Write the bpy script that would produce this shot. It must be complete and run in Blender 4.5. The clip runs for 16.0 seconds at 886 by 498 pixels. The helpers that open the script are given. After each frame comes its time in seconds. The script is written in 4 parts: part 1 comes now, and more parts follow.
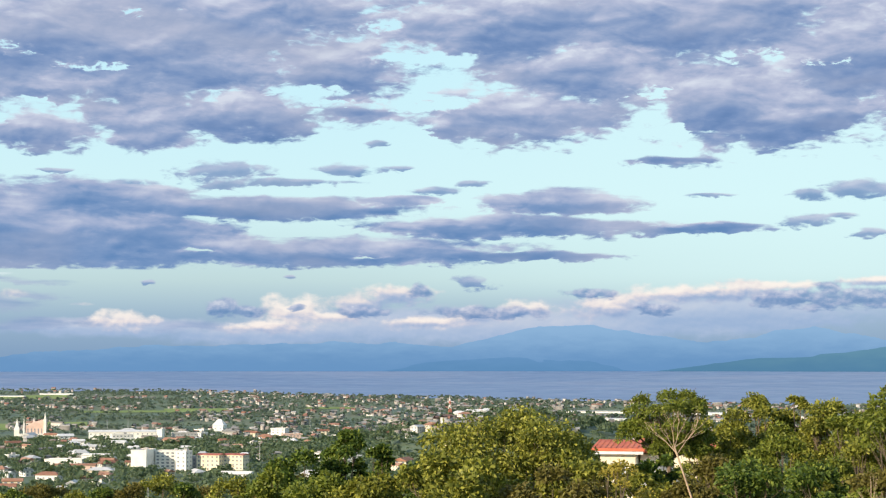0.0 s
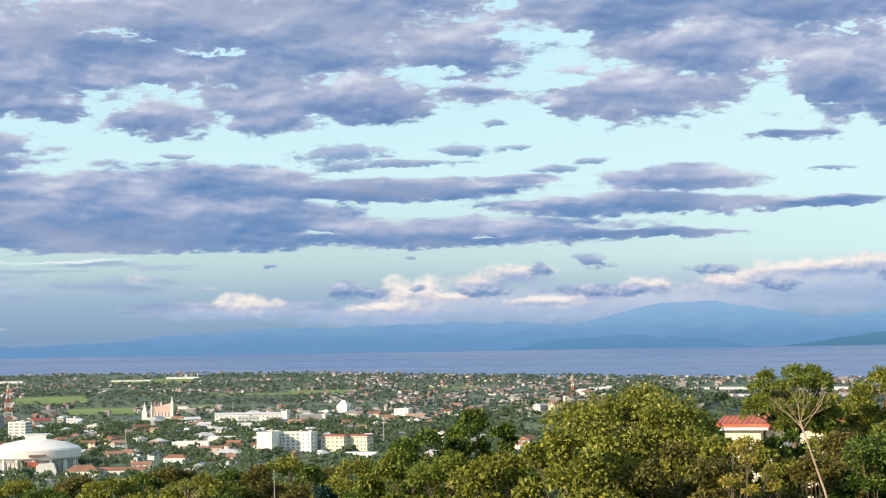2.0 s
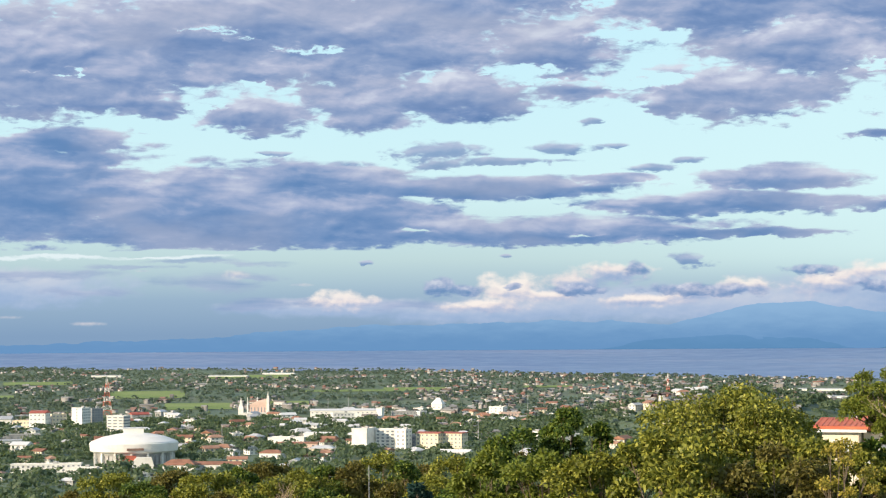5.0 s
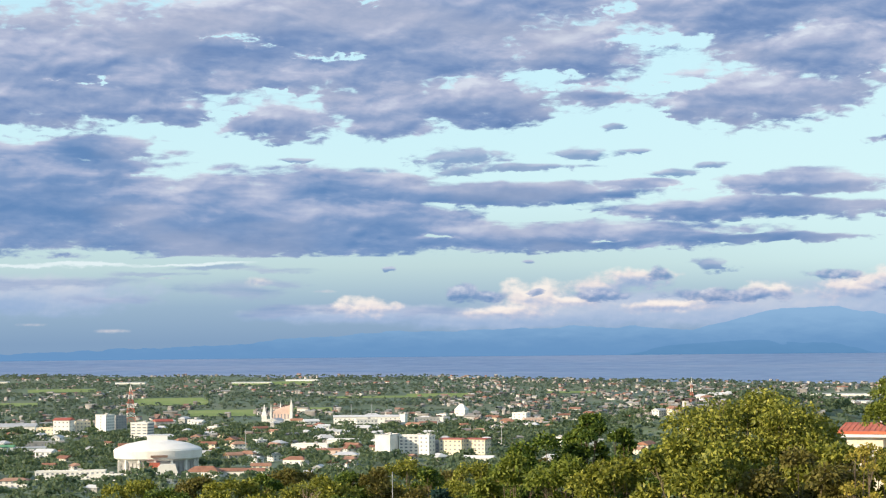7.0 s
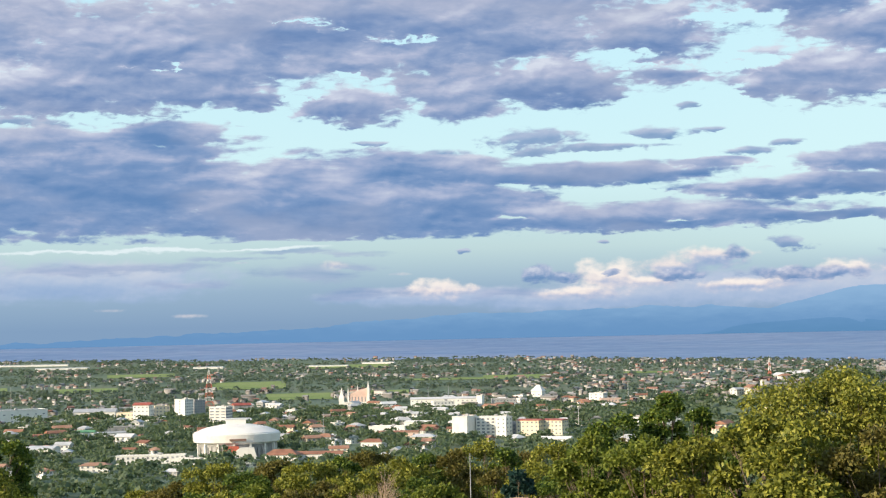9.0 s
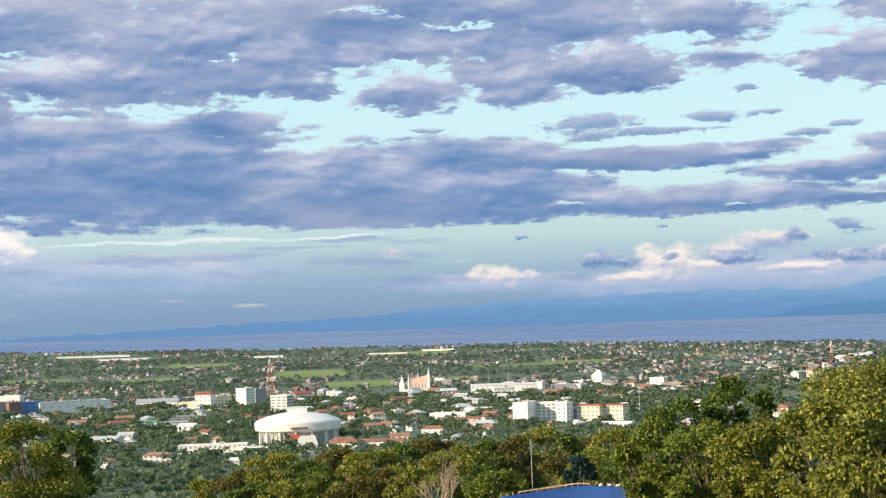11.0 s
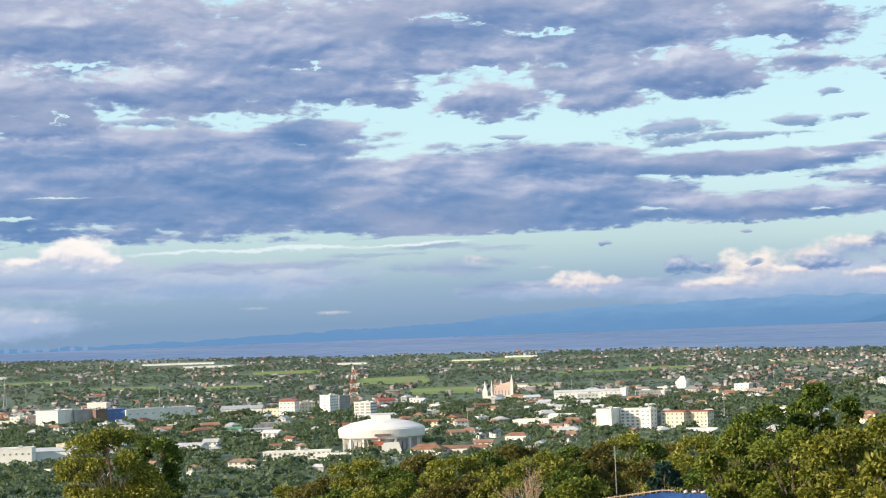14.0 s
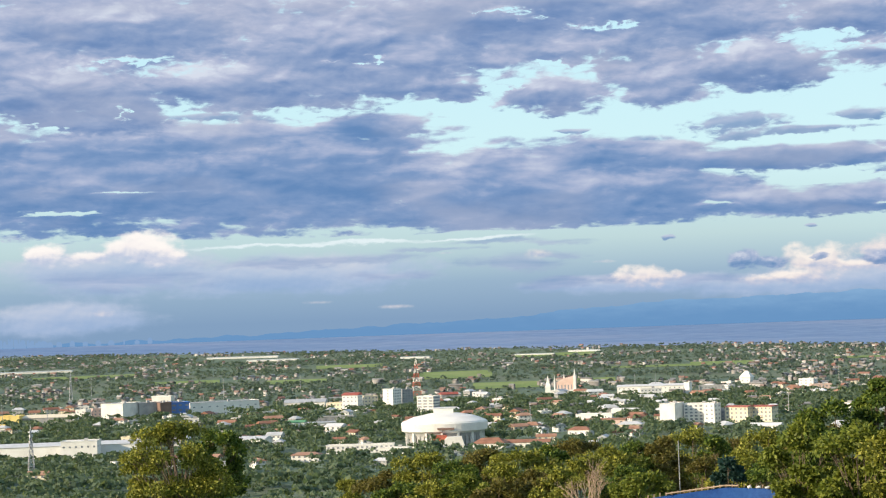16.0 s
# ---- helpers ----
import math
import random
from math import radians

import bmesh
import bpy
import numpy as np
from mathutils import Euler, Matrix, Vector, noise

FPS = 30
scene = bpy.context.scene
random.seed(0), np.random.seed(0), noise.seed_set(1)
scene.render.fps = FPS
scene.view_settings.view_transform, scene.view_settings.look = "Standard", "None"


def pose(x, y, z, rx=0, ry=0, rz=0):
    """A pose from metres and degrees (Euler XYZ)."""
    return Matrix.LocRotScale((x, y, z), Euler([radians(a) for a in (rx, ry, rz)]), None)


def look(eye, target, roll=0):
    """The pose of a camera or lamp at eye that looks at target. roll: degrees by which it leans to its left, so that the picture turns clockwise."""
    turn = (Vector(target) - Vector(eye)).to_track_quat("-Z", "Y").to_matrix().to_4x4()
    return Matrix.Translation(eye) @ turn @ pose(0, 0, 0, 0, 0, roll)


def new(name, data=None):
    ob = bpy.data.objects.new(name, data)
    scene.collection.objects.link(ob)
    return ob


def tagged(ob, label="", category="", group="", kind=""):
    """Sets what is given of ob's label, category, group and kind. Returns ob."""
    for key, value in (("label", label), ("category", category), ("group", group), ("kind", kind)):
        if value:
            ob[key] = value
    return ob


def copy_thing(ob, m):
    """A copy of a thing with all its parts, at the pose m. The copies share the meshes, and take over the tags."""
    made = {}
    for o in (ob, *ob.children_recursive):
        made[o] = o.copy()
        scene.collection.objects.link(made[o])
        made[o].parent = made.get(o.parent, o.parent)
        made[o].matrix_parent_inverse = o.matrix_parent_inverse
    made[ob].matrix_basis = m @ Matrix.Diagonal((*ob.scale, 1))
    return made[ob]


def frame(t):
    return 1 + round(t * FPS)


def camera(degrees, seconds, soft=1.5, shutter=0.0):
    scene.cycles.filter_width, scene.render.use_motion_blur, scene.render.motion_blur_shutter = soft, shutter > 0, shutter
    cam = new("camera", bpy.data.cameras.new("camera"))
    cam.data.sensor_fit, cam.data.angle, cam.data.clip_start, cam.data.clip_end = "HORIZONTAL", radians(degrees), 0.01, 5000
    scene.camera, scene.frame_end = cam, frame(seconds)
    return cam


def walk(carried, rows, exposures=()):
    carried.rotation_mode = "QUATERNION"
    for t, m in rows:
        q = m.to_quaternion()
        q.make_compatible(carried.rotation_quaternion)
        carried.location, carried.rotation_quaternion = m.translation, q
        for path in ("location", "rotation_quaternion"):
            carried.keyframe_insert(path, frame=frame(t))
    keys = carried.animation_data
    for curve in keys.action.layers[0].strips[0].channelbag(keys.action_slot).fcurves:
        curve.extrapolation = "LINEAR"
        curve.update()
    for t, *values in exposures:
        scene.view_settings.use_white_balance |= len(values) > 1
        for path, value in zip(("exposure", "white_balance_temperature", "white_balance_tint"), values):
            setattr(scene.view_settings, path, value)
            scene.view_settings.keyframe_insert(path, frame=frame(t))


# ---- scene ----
EYE = 110.0
cam = camera(26.34, 16.0, soft=1.2)
# seconds, turn to the left, tilt, lean
ROWS = [
    (0.0, 0.00, 93.19, -0.00),
    (0.5, 0.60, 93.09, 0.21),
    (1.0, 1.59, 92.92, 0.59),
    (1.5, 2.70, 92.75, 0.80),
    (2.0, 3.67, 92.59, 0.91),
    (2.5, 4.52, 92.47, 0.92),
    (3.0, 5.15, 92.42, 0.71),
    (3.5, 5.72, 92.37, 0.55),
    (4.0, 6.17, 92.38, 0.44),
    (6.5, 6.90, 92.83, 0.48),
    (7.0, 7.24, 92.75, 0.57),
    (7.5, 7.76, 92.64, 0.73),
    (8.0, 8.38, 92.52, 0.85),
    (8.5, 9.03, 92.38, 1.03),
    (9.0, 9.53, 92.23, 1.23),
    (11.5, 11.80, 91.85, 2.04),
    (12.0, 12.28, 91.88, 2.12),
    (12.5, 12.68, 91.93, 2.15),
    (13.0, 13.07, 92.01, 2.12),
    (13.5, 13.44, 92.09, 2.08),
    (14.0, 13.83, 92.16, 2.11),
    (14.5, 14.30, 92.22, 2.12),
    (15.0, 14.80, 92.23, 2.12),
    (15.5, 15.32, 92.16, 2.08),
    (16.0, 15.73, 92.05, 2.02),
]
walk(cam, [(t, pose(0.1, -0.2, EYE, tilt, lean, turn)) for t, turn, tilt, lean in ROWS])

# ---- node helpers ----
def put(tree, socket, value):
    if isinstance(value, bpy.types.NodeSocket):
        tree.links.new(value, socket)
    elif isinstance(value, (tuple, list)) and len(value) == 3 and socket.type == "RGBA":
        socket.default_value = (*value, 1)
    else:
        socket.default_value = value


def calc(tree, op, a, b=0.0, c=0.0, clamp=False):
    n = tree.nodes.new("ShaderNodeMath")
    n.operation, n.use_clamp = op, clamp
    for socket, value in zip(n.inputs, (a, b, c)):
        put(tree, socket, value)
    return n.outputs[0]


def vec(tree, op, a, b=(0, 0, 0)):
    n = tree.nodes.new("ShaderNodeVectorMath")
    n.operation = op
    put(tree, n.inputs[0], a), put(tree, n.inputs[1], b)
    return n.outputs["Value"] if op in ("LENGTH", "DOT_PRODUCT") else n.outputs["Vector"]


def combine(tree, x, y, z=0.0):
    n = tree.nodes.new("ShaderNodeCombineXYZ")
    for socket, value in zip(n.inputs, (x, y, z)):
        put(tree, socket, value)
    return n.outputs[0]


def mix(tree, fac, a, b, blend="MIX"):
    n = tree.nodes.new("ShaderNodeMix")
    n.data_type, n.blend_type = "RGBA", blend
    put(tree, n.inputs[0], fac), put(tree, n.inputs[6], a), put(tree, n.inputs[7], b)
    return n.outputs[2]


def grain(tree, vector, scale, detail=4.0, rough=0.55, distortion=0.0):
    n = tree.nodes.new("ShaderNodeTexNoise")
    put(tree, n.inputs["Vector"], vector)
    for key, value in (("Scale", scale), ("Detail", detail), ("Roughness", rough), ("Distortion", distortion)):
        n.inputs[key].default_value = value
    return n.outputs["Fac"]


def ramp(tree, fac, stops):
    n = tree.nodes.new("ShaderNodeValToRGB")
    while len(n.color_ramp.elements) < len(stops):
        n.color_ramp.elements.new(0.5)
    for e, (place, colour) in zip(n.color_ramp.elements, stops):
        e.position, e.color = place, (*colour, 1)
    put(tree, n.inputs[0], fac)
    return n.outputs[0]


def smooth(tree, value, low, high, to_low=0.0, to_high=1.0):
    n = tree.nodes.new("ShaderNodeMapRange")
    n.interpolation_type = "SMOOTHSTEP"
    for socket, v in zip(n.inputs, (value, low, high, to_low, to_high)):
        put(tree, socket, v)
    return n.outputs[0]


# ---- sky, sun ----
SUN_TURN, SUN_HEIGHT = -130.0, 20.0          # degrees from straight ahead (minus: left), and over the horizon

# clouds: bearing, height, half width, half height, in degrees
DECK_EAST = [
    (-9.1, 9.06, 5.55, 1.85), (-12.3, 9.46, 2.69, 2.02), (-12.1, 6.61, 1.60, 0.57), (-8.8, 6.92, 1.51, 0.84), (-6.1, 7.18, 2.52, 0.71), (-3.2, 8.65, 2.02, 1.01), (-6.9, 10.28, 6.39, 1.01),
    (-2.5, 7.26, 1.34, 0.27), (2.0, 9.76, 3.87, 1.18), (2.5, 7.21, 3.11, 0.81), (4.4, 8.47, 2.86, 1.01), (8.6, 7.73, 2.69, 1.34), (10.1, 6.77, 1.34, 0.71), (7.1, 9.94, 6.05, 1.26),
    (12.2, 8.80, 2.18, 2.02), (6.8, 5.83, 1.43, 0.15), (11.3, 7.16, 1.18, 0.76), (0.1, 6.71, 0.50, 0.24),
]
DECK_WEST = [
    (-18.3, 8.25, 5.55, 1.60), (-20.8, 7.15, 3.87, 0.71), (-16.5, 7.25, 2.18, 0.64), (-12.1, 6.68, 1.60, 0.54), (-13.7, 8.92, 5.04, 1.51), (-15.1, 6.82, 1.01, 0.34), (-25.2, 8.96, 5.04, 1.51),
    (-26.8, 7.06, 3.19, 0.84), (-21.9, 7.15, 2.18, 0.61), (-25.8, 6.22, 2.02, 0.50), (-30.2, 7.99, 4.37, 1.85),
]
GAPS = [
    (-0.8, 8.92, 1.43, 0.22), (-1.4, 9.93, 0.76, 0.24), (-4.1, 7.96, 1.01, 0.15), (9.2, 8.94, 0.92, 0.25), (6.5, 7.88, 0.64, 0.15), (6.9, 6.71, 0.64, 0.22), (-10.5, 8.55, 1.09, 0.12),
    (-9.1, 10.22, 1.01, 0.15), (-12.3, 7.51, 0.50, 0.13), (-12.6, 8.87, 0.59, 0.13), (-0.1, 7.56, 1.18, 0.20), (11.6, 8.66, 0.27, 0.17), (-0.8, 6.54, 0.44, 0.34), (-3.2, 7.60, 0.84, 0.10),
    (-13.1, 9.09, 1.01, 0.15), (-11.2, 8.63, 1.01, 0.13), (-13.9, 6.81, 0.84, 0.12), (-18.0, 7.83, 0.50, 0.10), (-24.9, 7.99, 1.09, 0.12), (-25.2, 6.37, 0.24, 0.27), (-13.6, 9.18, 0.84, 0.17),
    (-27.6, 5.94, 0.50, 0.13),
]
SLAB = [
    (-25.4, 4.36, 7.06, 1.60), (-20.4, 4.23, 5.88, 1.65), (-13.5, 3.71, 5.55, 1.31), (-9.1, 3.64, 2.86, 0.64), (-11.1, 4.67, 2.35, 0.47), (-17.0, 5.15, 1.01, 0.34), (-23.2, 5.54, 5.04, 0.54),
    (-17.6, 5.81, 1.60, 0.37), (-31.1, 4.56, 4.20, 1.85), (-10.7, 3.49, 4.87, 0.97), (-10.1, 4.64, 2.86, 0.47), (-5.9, 4.38, 4.71, 0.35), (-3.8, 3.08, 6.05, 0.42), (2.0, 2.97, 3.19, 0.15),
    (2.0, 3.85, 4.79, 0.34), (7.3, 3.72, 2.27, 0.15), (3.5, 4.53, 2.18, 0.42), (-1.4, 4.64, 1.51, 0.13),
]
RENTS = [
    (-25.4, 4.03, 2.86, 0.08), (-7.3, 3.11, 0.67, 0.10), (-4.5, 3.74, 1.85, 0.20), (-2.3, 2.95, 1.01, 0.07), (-7.2, 3.10, 0.67, 0.10), (-26.9, 3.44, 2.02, 0.08),
]
WISPS = [
    (-6.6, 5.51, 1.18, 0.29), (-5.0, 5.15, 2.02, 0.13), (-6.6, 5.05, 0.57, 0.15), (-3.2, 5.56, 0.87, 0.20), (-1.4, 5.60, 0.50, 0.10), (-9.4, 5.07, 0.81, 0.18), (-11.8, 5.48, 0.54, 0.08),
    (-2.0, 6.33, 0.29, 0.10), (0.0, 4.92, 0.77, 0.17), (0.8, 5.19, 0.54, 0.12), (6.9, 5.73, 1.26, 0.12), (7.9, 4.77, 0.87, 0.07), (10.9, 4.79, 0.57, 0.20), (12.6, 4.93, 1.18, 0.32),
    (10.9, 3.99, 0.71, 0.22), (11.9, 4.14, 0.57, 0.10), (13.0, 3.66, 0.54, 0.15), (0.9, 2.16, 0.61, 0.22), (-8.8, 2.22, 0.24, 0.07), (-4.5, 2.36, 0.24, 0.07), (-22.3, 6.15, 2.02, 0.13),
    (-21.2, 6.03, 1.01, 0.10),
]
CAPES = [
    (10.8, 1.61, 1.76, 0.30), (11.6, 1.97, 0.47, 0.27), (12.9, 1.71, 1.09, 0.32), (-6.7, 1.40, 0.64, 0.37), (-5.7, 1.29, 0.67, 0.20), (6.4, 1.35, 0.84, 0.24), (1.3, 1.28, 2.02, 0.24),
    (-2.5, 1.29, 1.18, 0.20), (4.5, 1.77, 0.74, 0.20), (-0.8, 1.92, 0.37, 0.27), (-4.5, 1.36, 0.24, 0.10),
]
STREAKS = [
    (-12.5, 2.13, 1.60, 0.12), (-12.4, 1.76, 1.51, 0.15), (-12.2, 0.88, 1.60, 0.24), (-7.7, 0.84, 1.85, 0.18), (-10.2, 0.94, 1.01, 0.24), (-13.9, 2.22, 2.02, 0.10), (-13.6, 1.55, 2.02, 0.37),
    (-16.2, 2.04, 2.02, 0.10), (-18.6, 1.87, 3.03, 0.20), (-11.8, 1.02, 1.51, 0.15), (-17.2, 1.31, 2.02, 0.17), (-25.5, 1.39, 3.19, 0.44), (-20.8, 1.78, 2.86, 0.27),
]
BANK = [
    (1.1, 0.85, 7.23, 0.57), (7.9, 1.23, 5.55, 0.64), (-5.2, 0.64, 3.36, 0.37), (-9.9, 0.80, 3.03, 0.30), (-25.5, 1.68, 3.19, 0.71), (-27.0, 0.31, 2.52, 0.50), (-20.4, 1.42, 4.20, 0.59),
]
HEAPS = [
    (-4.5, 1.27, 1.04, 0.47), (-5.3, 0.81, 1.34, 0.20), (-2.5, 1.55, 1.01, 0.27), (-1.4, 1.80, 1.18, 0.30), (-0.4, 0.95, 1.51, 0.20), (4.9, 1.41, 1.04, 0.37), (7.9, 1.82, 2.52, 0.27),
    (9.6, 2.07, 2.02, 0.17), (2.5, 1.36, 1.18, 0.24), (-9.6, 1.01, 0.92, 0.30), (1.1, 1.16, 1.01, 0.27), (6.2, 1.74, 1.51, 0.20), (12.7, 2.16, 1.01, 0.15), (12.5, 9.25, 0.57, 0.37),
    (-3.3, 1.12, 1.01, 0.20),
]
HEAD = [
    (-24.6, 2.44, 1.04, 0.57), (-25.4, 2.35, 0.57, 0.37), (-27.6, 2.24, 0.81, 0.40), (-24.2, 2.14, 1.18, 0.42), (-26.4, 2.13, 1.01, 0.24),
]
PUFFS = [
    (-12.9, 1.80, 0.61, 0.18), (-25.9, 0.43, 0.47, 0.15), (-9.5, 1.02, 0.97, 0.25), (-15.5, 1.93, 0.37, 0.05), (-19.5, 0.57, 0.50, 0.08), (-17.2, 0.37, 0.67, 0.08), (-10.9, 1.50, 0.50, 0.07),
]
LINING = [
    (-20.9, 2.31, 2.69, 0.07), (-17.9, 2.32, 2.69, 0.08), (-14.8, 2.35, 2.52, 0.07), (-20.2, 2.30, 3.36, 0.05),
]


COVERS = {}


def cover(tree, place, clouds, melt=0.12):
    """How deep a direction lies inside the nearest cloud of a list: 1 at its heart, 0 at its rim. One node group for each list."""
    key = (tuple(clouds), melt)
    if key not in COVERS:
        inner = COVERS[key] = bpy.data.node_groups.new("cloud_cover", "ShaderNodeTree")
        inner.interface.new_socket("Place", in_out="INPUT", socket_type="NodeSocketVector")
        inner.interface.new_socket("Depth", in_out="OUTPUT", socket_type="NodeSocketFloat")
        where = inner.nodes.new("NodeGroupInput").outputs[0]
        total = None
        for turn, height, wide, high in clouds:
            off = inner.nodes.new("ShaderNodeVectorMath")
            off.operation = "MULTIPLY_ADD"
            put(inner, off.inputs[0], where)
            off.inputs[1].default_value, off.inputs[2].default_value = (1 / wide, 1 / high, 0), (-turn / wide, -height / high, 0)
            one = vec(inner, "LENGTH", off.outputs[0])
            total = one if total is None else calc(inner, "SMOOTH_MIN", total, one, melt)
        put(inner, inner.nodes.new("NodeGroupOutput").inputs[0], calc(inner, "SUBTRACT", 1.0, total))
    n = tree.nodes.new("ShaderNodeGroup")
    n.node_tree = COVERS[key]
    put(tree, n.inputs[0], place)
    return n.outputs[0]


def build_sky():
    world = bpy.data.worlds.new("evening_sky")
    scene.world = world
    world.use_nodes = True
    tree = world.node_tree
    tree.nodes.clear()
    way = tree.nodes.new("ShaderNodeTexCoord").outputs["Generated"]
    split = tree.nodes.new("ShaderNodeSeparateXYZ")
    put(tree, split.inputs[0], way)
    turn = calc(tree, "MULTIPLY", calc(tree, "ARCTAN2", split.outputs[0], split.outputs[1]), 57.2958)
    height = calc(tree, "MULTIPLY", calc(tree, "ARCSINE", split.outputs[2]), 57.2958)
    flat = combine(tree, turn, height)

    # the clouds are torn by noise of several sizes, drawn out sideways
    def cloudy(stretch, shift, scale, detail, rough, twist=0.0):
        moved = vec(tree, "ADD", vec(tree, "MULTIPLY", flat, stretch), shift)
        return calc(tree, "SUBTRACT", grain(tree, moved, scale, detail, rough, twist), 0.5)

    def plus(*terms):
        """The sum of (value, weight) pairs."""
        total = 0.0
        for value, weight in terms:
            total = calc(tree, "MULTIPLY_ADD", value, weight, total)
        return total

    big = cloudy((0.30, 1, 1), (0, 0, 0), 0.9, 2, 0.5)
    mid = cloudy((0.30, 1, 1), (31, 7, 0), 1.1, 2, 0.5)
    lumpy = cloudy((0.50, 1.15, 1), (3, 4, 0), 1.35, 6, 0.5, 0.3)
    lumpy_over = cloudy((0.50, 1.15, 1), (2.94, 4.18, 0), 1.35, 4, 0.5, 0.3)
    fine = cloudy((0.22, 1.5, 1), (0, 9, 0), 1.7, 6, 0.54, 0.3)
    puff = cloudy((0.85, 1.3, 1), (0, 0, 0), 1.9, 6, 0.52, 0.0)
    puff_over = cloudy((0.85, 1.3, 1), (-.05, 0.13, 0), 1.9, 4, 0.52, 0.0)
    crumb = cloudy((0.6, 1.6, 1), (5, 1, 0), 3.4, 5, 0.55, 0.4)
    shade = cloudy((0.32, 0.95, 1), (12, 2, 0), 0.9, 4, 0.5)
    blush = cloudy((0.26, 0.8, 1), (70, 5, 0), 0.75, 4, 0.5)
    bent = vec(tree, "ADD", flat, combine(tree, plus((mid, 1.6), (lumpy, 0.9)), plus((big, 0.45), (crumb, 0.22))))
    # lit where the cloud thins out upwards, dark where it thickens
    knoll = calc(tree, "SUBTRACT", lumpy_over, lumpy)
    swell = calc(tree, "SUBTRACT", puff_over, puff)

    nishita = tree.nodes.new("ShaderNodeTexSky")
    nishita.sky_type, nishita.sun_disc = "NISHITA", False
    nishita.sun_elevation, nishita.sun_rotation = radians(SUN_HEIGHT), radians(SUN_TURN)
    blue = mix(tree, 1.0, nishita.outputs[0], (0.09, 0.09, 0.09), "MULTIPLY")
    clear = ramp(tree, calc(tree, "MULTIPLY", height, 1 / 30.0), [
        (0.0, (0.235, 0.39, 0.62)), (0.035, (0.32, 0.49, 0.69)), (0.075, (0.56, 0.76, 0.81)), (0.15, (0.72, 1.0, 1.05)),
        (0.30, (0.64, 0.98, 1.10)), (1.0, (0.22, 0.42, 0.78))])
    clear = mix(tree, calc(tree, "MULTIPLY", smooth(tree, turn, -8.0, 12.0, 0.0, 0.75), smooth(tree, height, 1.0, 2.6)), clear, (0.74, 1.02, 1.06))
    colour = mix(tree, 0.18, clear, blue)

    def under(place, clouds, step, melt=0.12):
        """Plus on a cloud's underside, minus on its crown."""
        over_head = cover(tree, vec(tree, "ADD", place, (0, step, 0)), clouds, melt)
        below = cover(tree, vec(tree, "ADD", place, (0, -step, 0)), clouds, melt)
        return smooth(tree, calc(tree, "SUBTRACT", over_head, below), -0.9, 0.9, -1.0, 1.0)

    def over(colour, depth, soft, shades, dark, most=1.0, warm=0.0):
        tone = ramp(tree, dark, shades)
        if warm:
            tone = mix(tree, smooth(tree, blush, -0.02, 0.2, 0.0, warm), tone, (0.42, 0.465, 0.61))
        return mix(tree, smooth(tree, depth, 0.0, soft, 0.0, most), colour, tone)

    slate = [(0.0, (0.62, 0.66, 0.78)), (0.25, (0.40, 0.47, 0.66)), (0.50, (0.215, 0.33, 0.56)), (0.75, (0.135, 0.26, 0.50)), (1.0, (0.11, 0.235, 0.46))]
    lilac = [(0.0, (0.68, 0.73, 0.84)), (0.25, (0.47, 0.52, 0.69)), (0.50, (0.295, 0.385, 0.59)), (0.75, (0.185, 0.29, 0.52)), (1.0, (0.13, 0.235, 0.46))]
    cream = [(0.0, (1.0, 0.91, 0.84)), (0.25, (0.86, 0.78, 0.77)), (0.50, (0.58, 0.60, 0.72)), (0.75, (0.38, 0.47, 0.67)), (1.0, (0.28, 0.40, 0.63))]
    haze = [(0.0, (0.62, 0.66, 0.77)), (0.35, (0.47, 0.56, 0.74)), (0.65, (0.36, 0.48, 0.70)), (1.0, (0.27, 0.41, 0.66))]
    snow = [(0.0, (1.0, 0.95, 0.91)), (0.30, (0.93, 0.88, 0.87)), (0.60, (0.62, 0.66, 0.78)), (1.0, (0.38, 0.48, 0.69))]
    white = [(0.0, (0.84, 0.93, 0.95)), (1.0, (0.80, 0.90, 0.95))]

    # low down: hazy bank, heaped cloud with lit crowns, streaks
    bank = plus((cover(tree, flat, BANK, 0.3), 1.0), (0.3, 1.0), (puff, 0.8), (fine, 0.7))
    colour = over(colour, bank, 0.7, haze, plus((under(flat, BANK, 0.3, 0.3), 0.22), (swell, 0.5), (shade, 1.0), (0.42, 1.0)), 0.85)
    colour = over(colour, plus((cover(tree, bent, STREAKS), 1.0), (fine, 1.3), (crumb, 0.6)), 0.75, slate, plus((fine, 1.0), (0.32, 1.0)), 0.62)
    heap = plus((cover(tree, flat, HEAPS, 0.3), 1.0), (0.28, 1.0), (puff, 2.1), (crumb, 0.3))
    colour = over(colour, heap, 0.8, cream, plus((under(flat, HEAPS, 0.2, 0.3), 0.36), (swell, 1.1), (shade, 1.5), (0.42, 1.0)), 0.9)
    colour = over(colour, plus((cover(tree, flat, PUFFS), 1.0), (puff, 1.8)), 1.2, cream, plus((swell, 1.6), (0.30, 1.0)), 0.6)
    cape = plus((cover(tree, bent, CAPES), 1.0), (0.1, 1.0), (puff, 1.6), (crumb, 0.7))
    colour = over(colour, cape, 0.5, slate, plus((under(bent, CAPES, 0.16), 0.14), (swell, 1.8), (0.42, 1.0)), 0.85)
    colour = over(colour, plus((cover(tree, bent, LINING), 1.0), (fine, 1.2)), 0.8, white, 0.5, 0.85)
    wisp = plus((cover(tree, bent, WISPS), 1.0), (0.2, 1.0), (lumpy, 1.7), (crumb, 1.9))
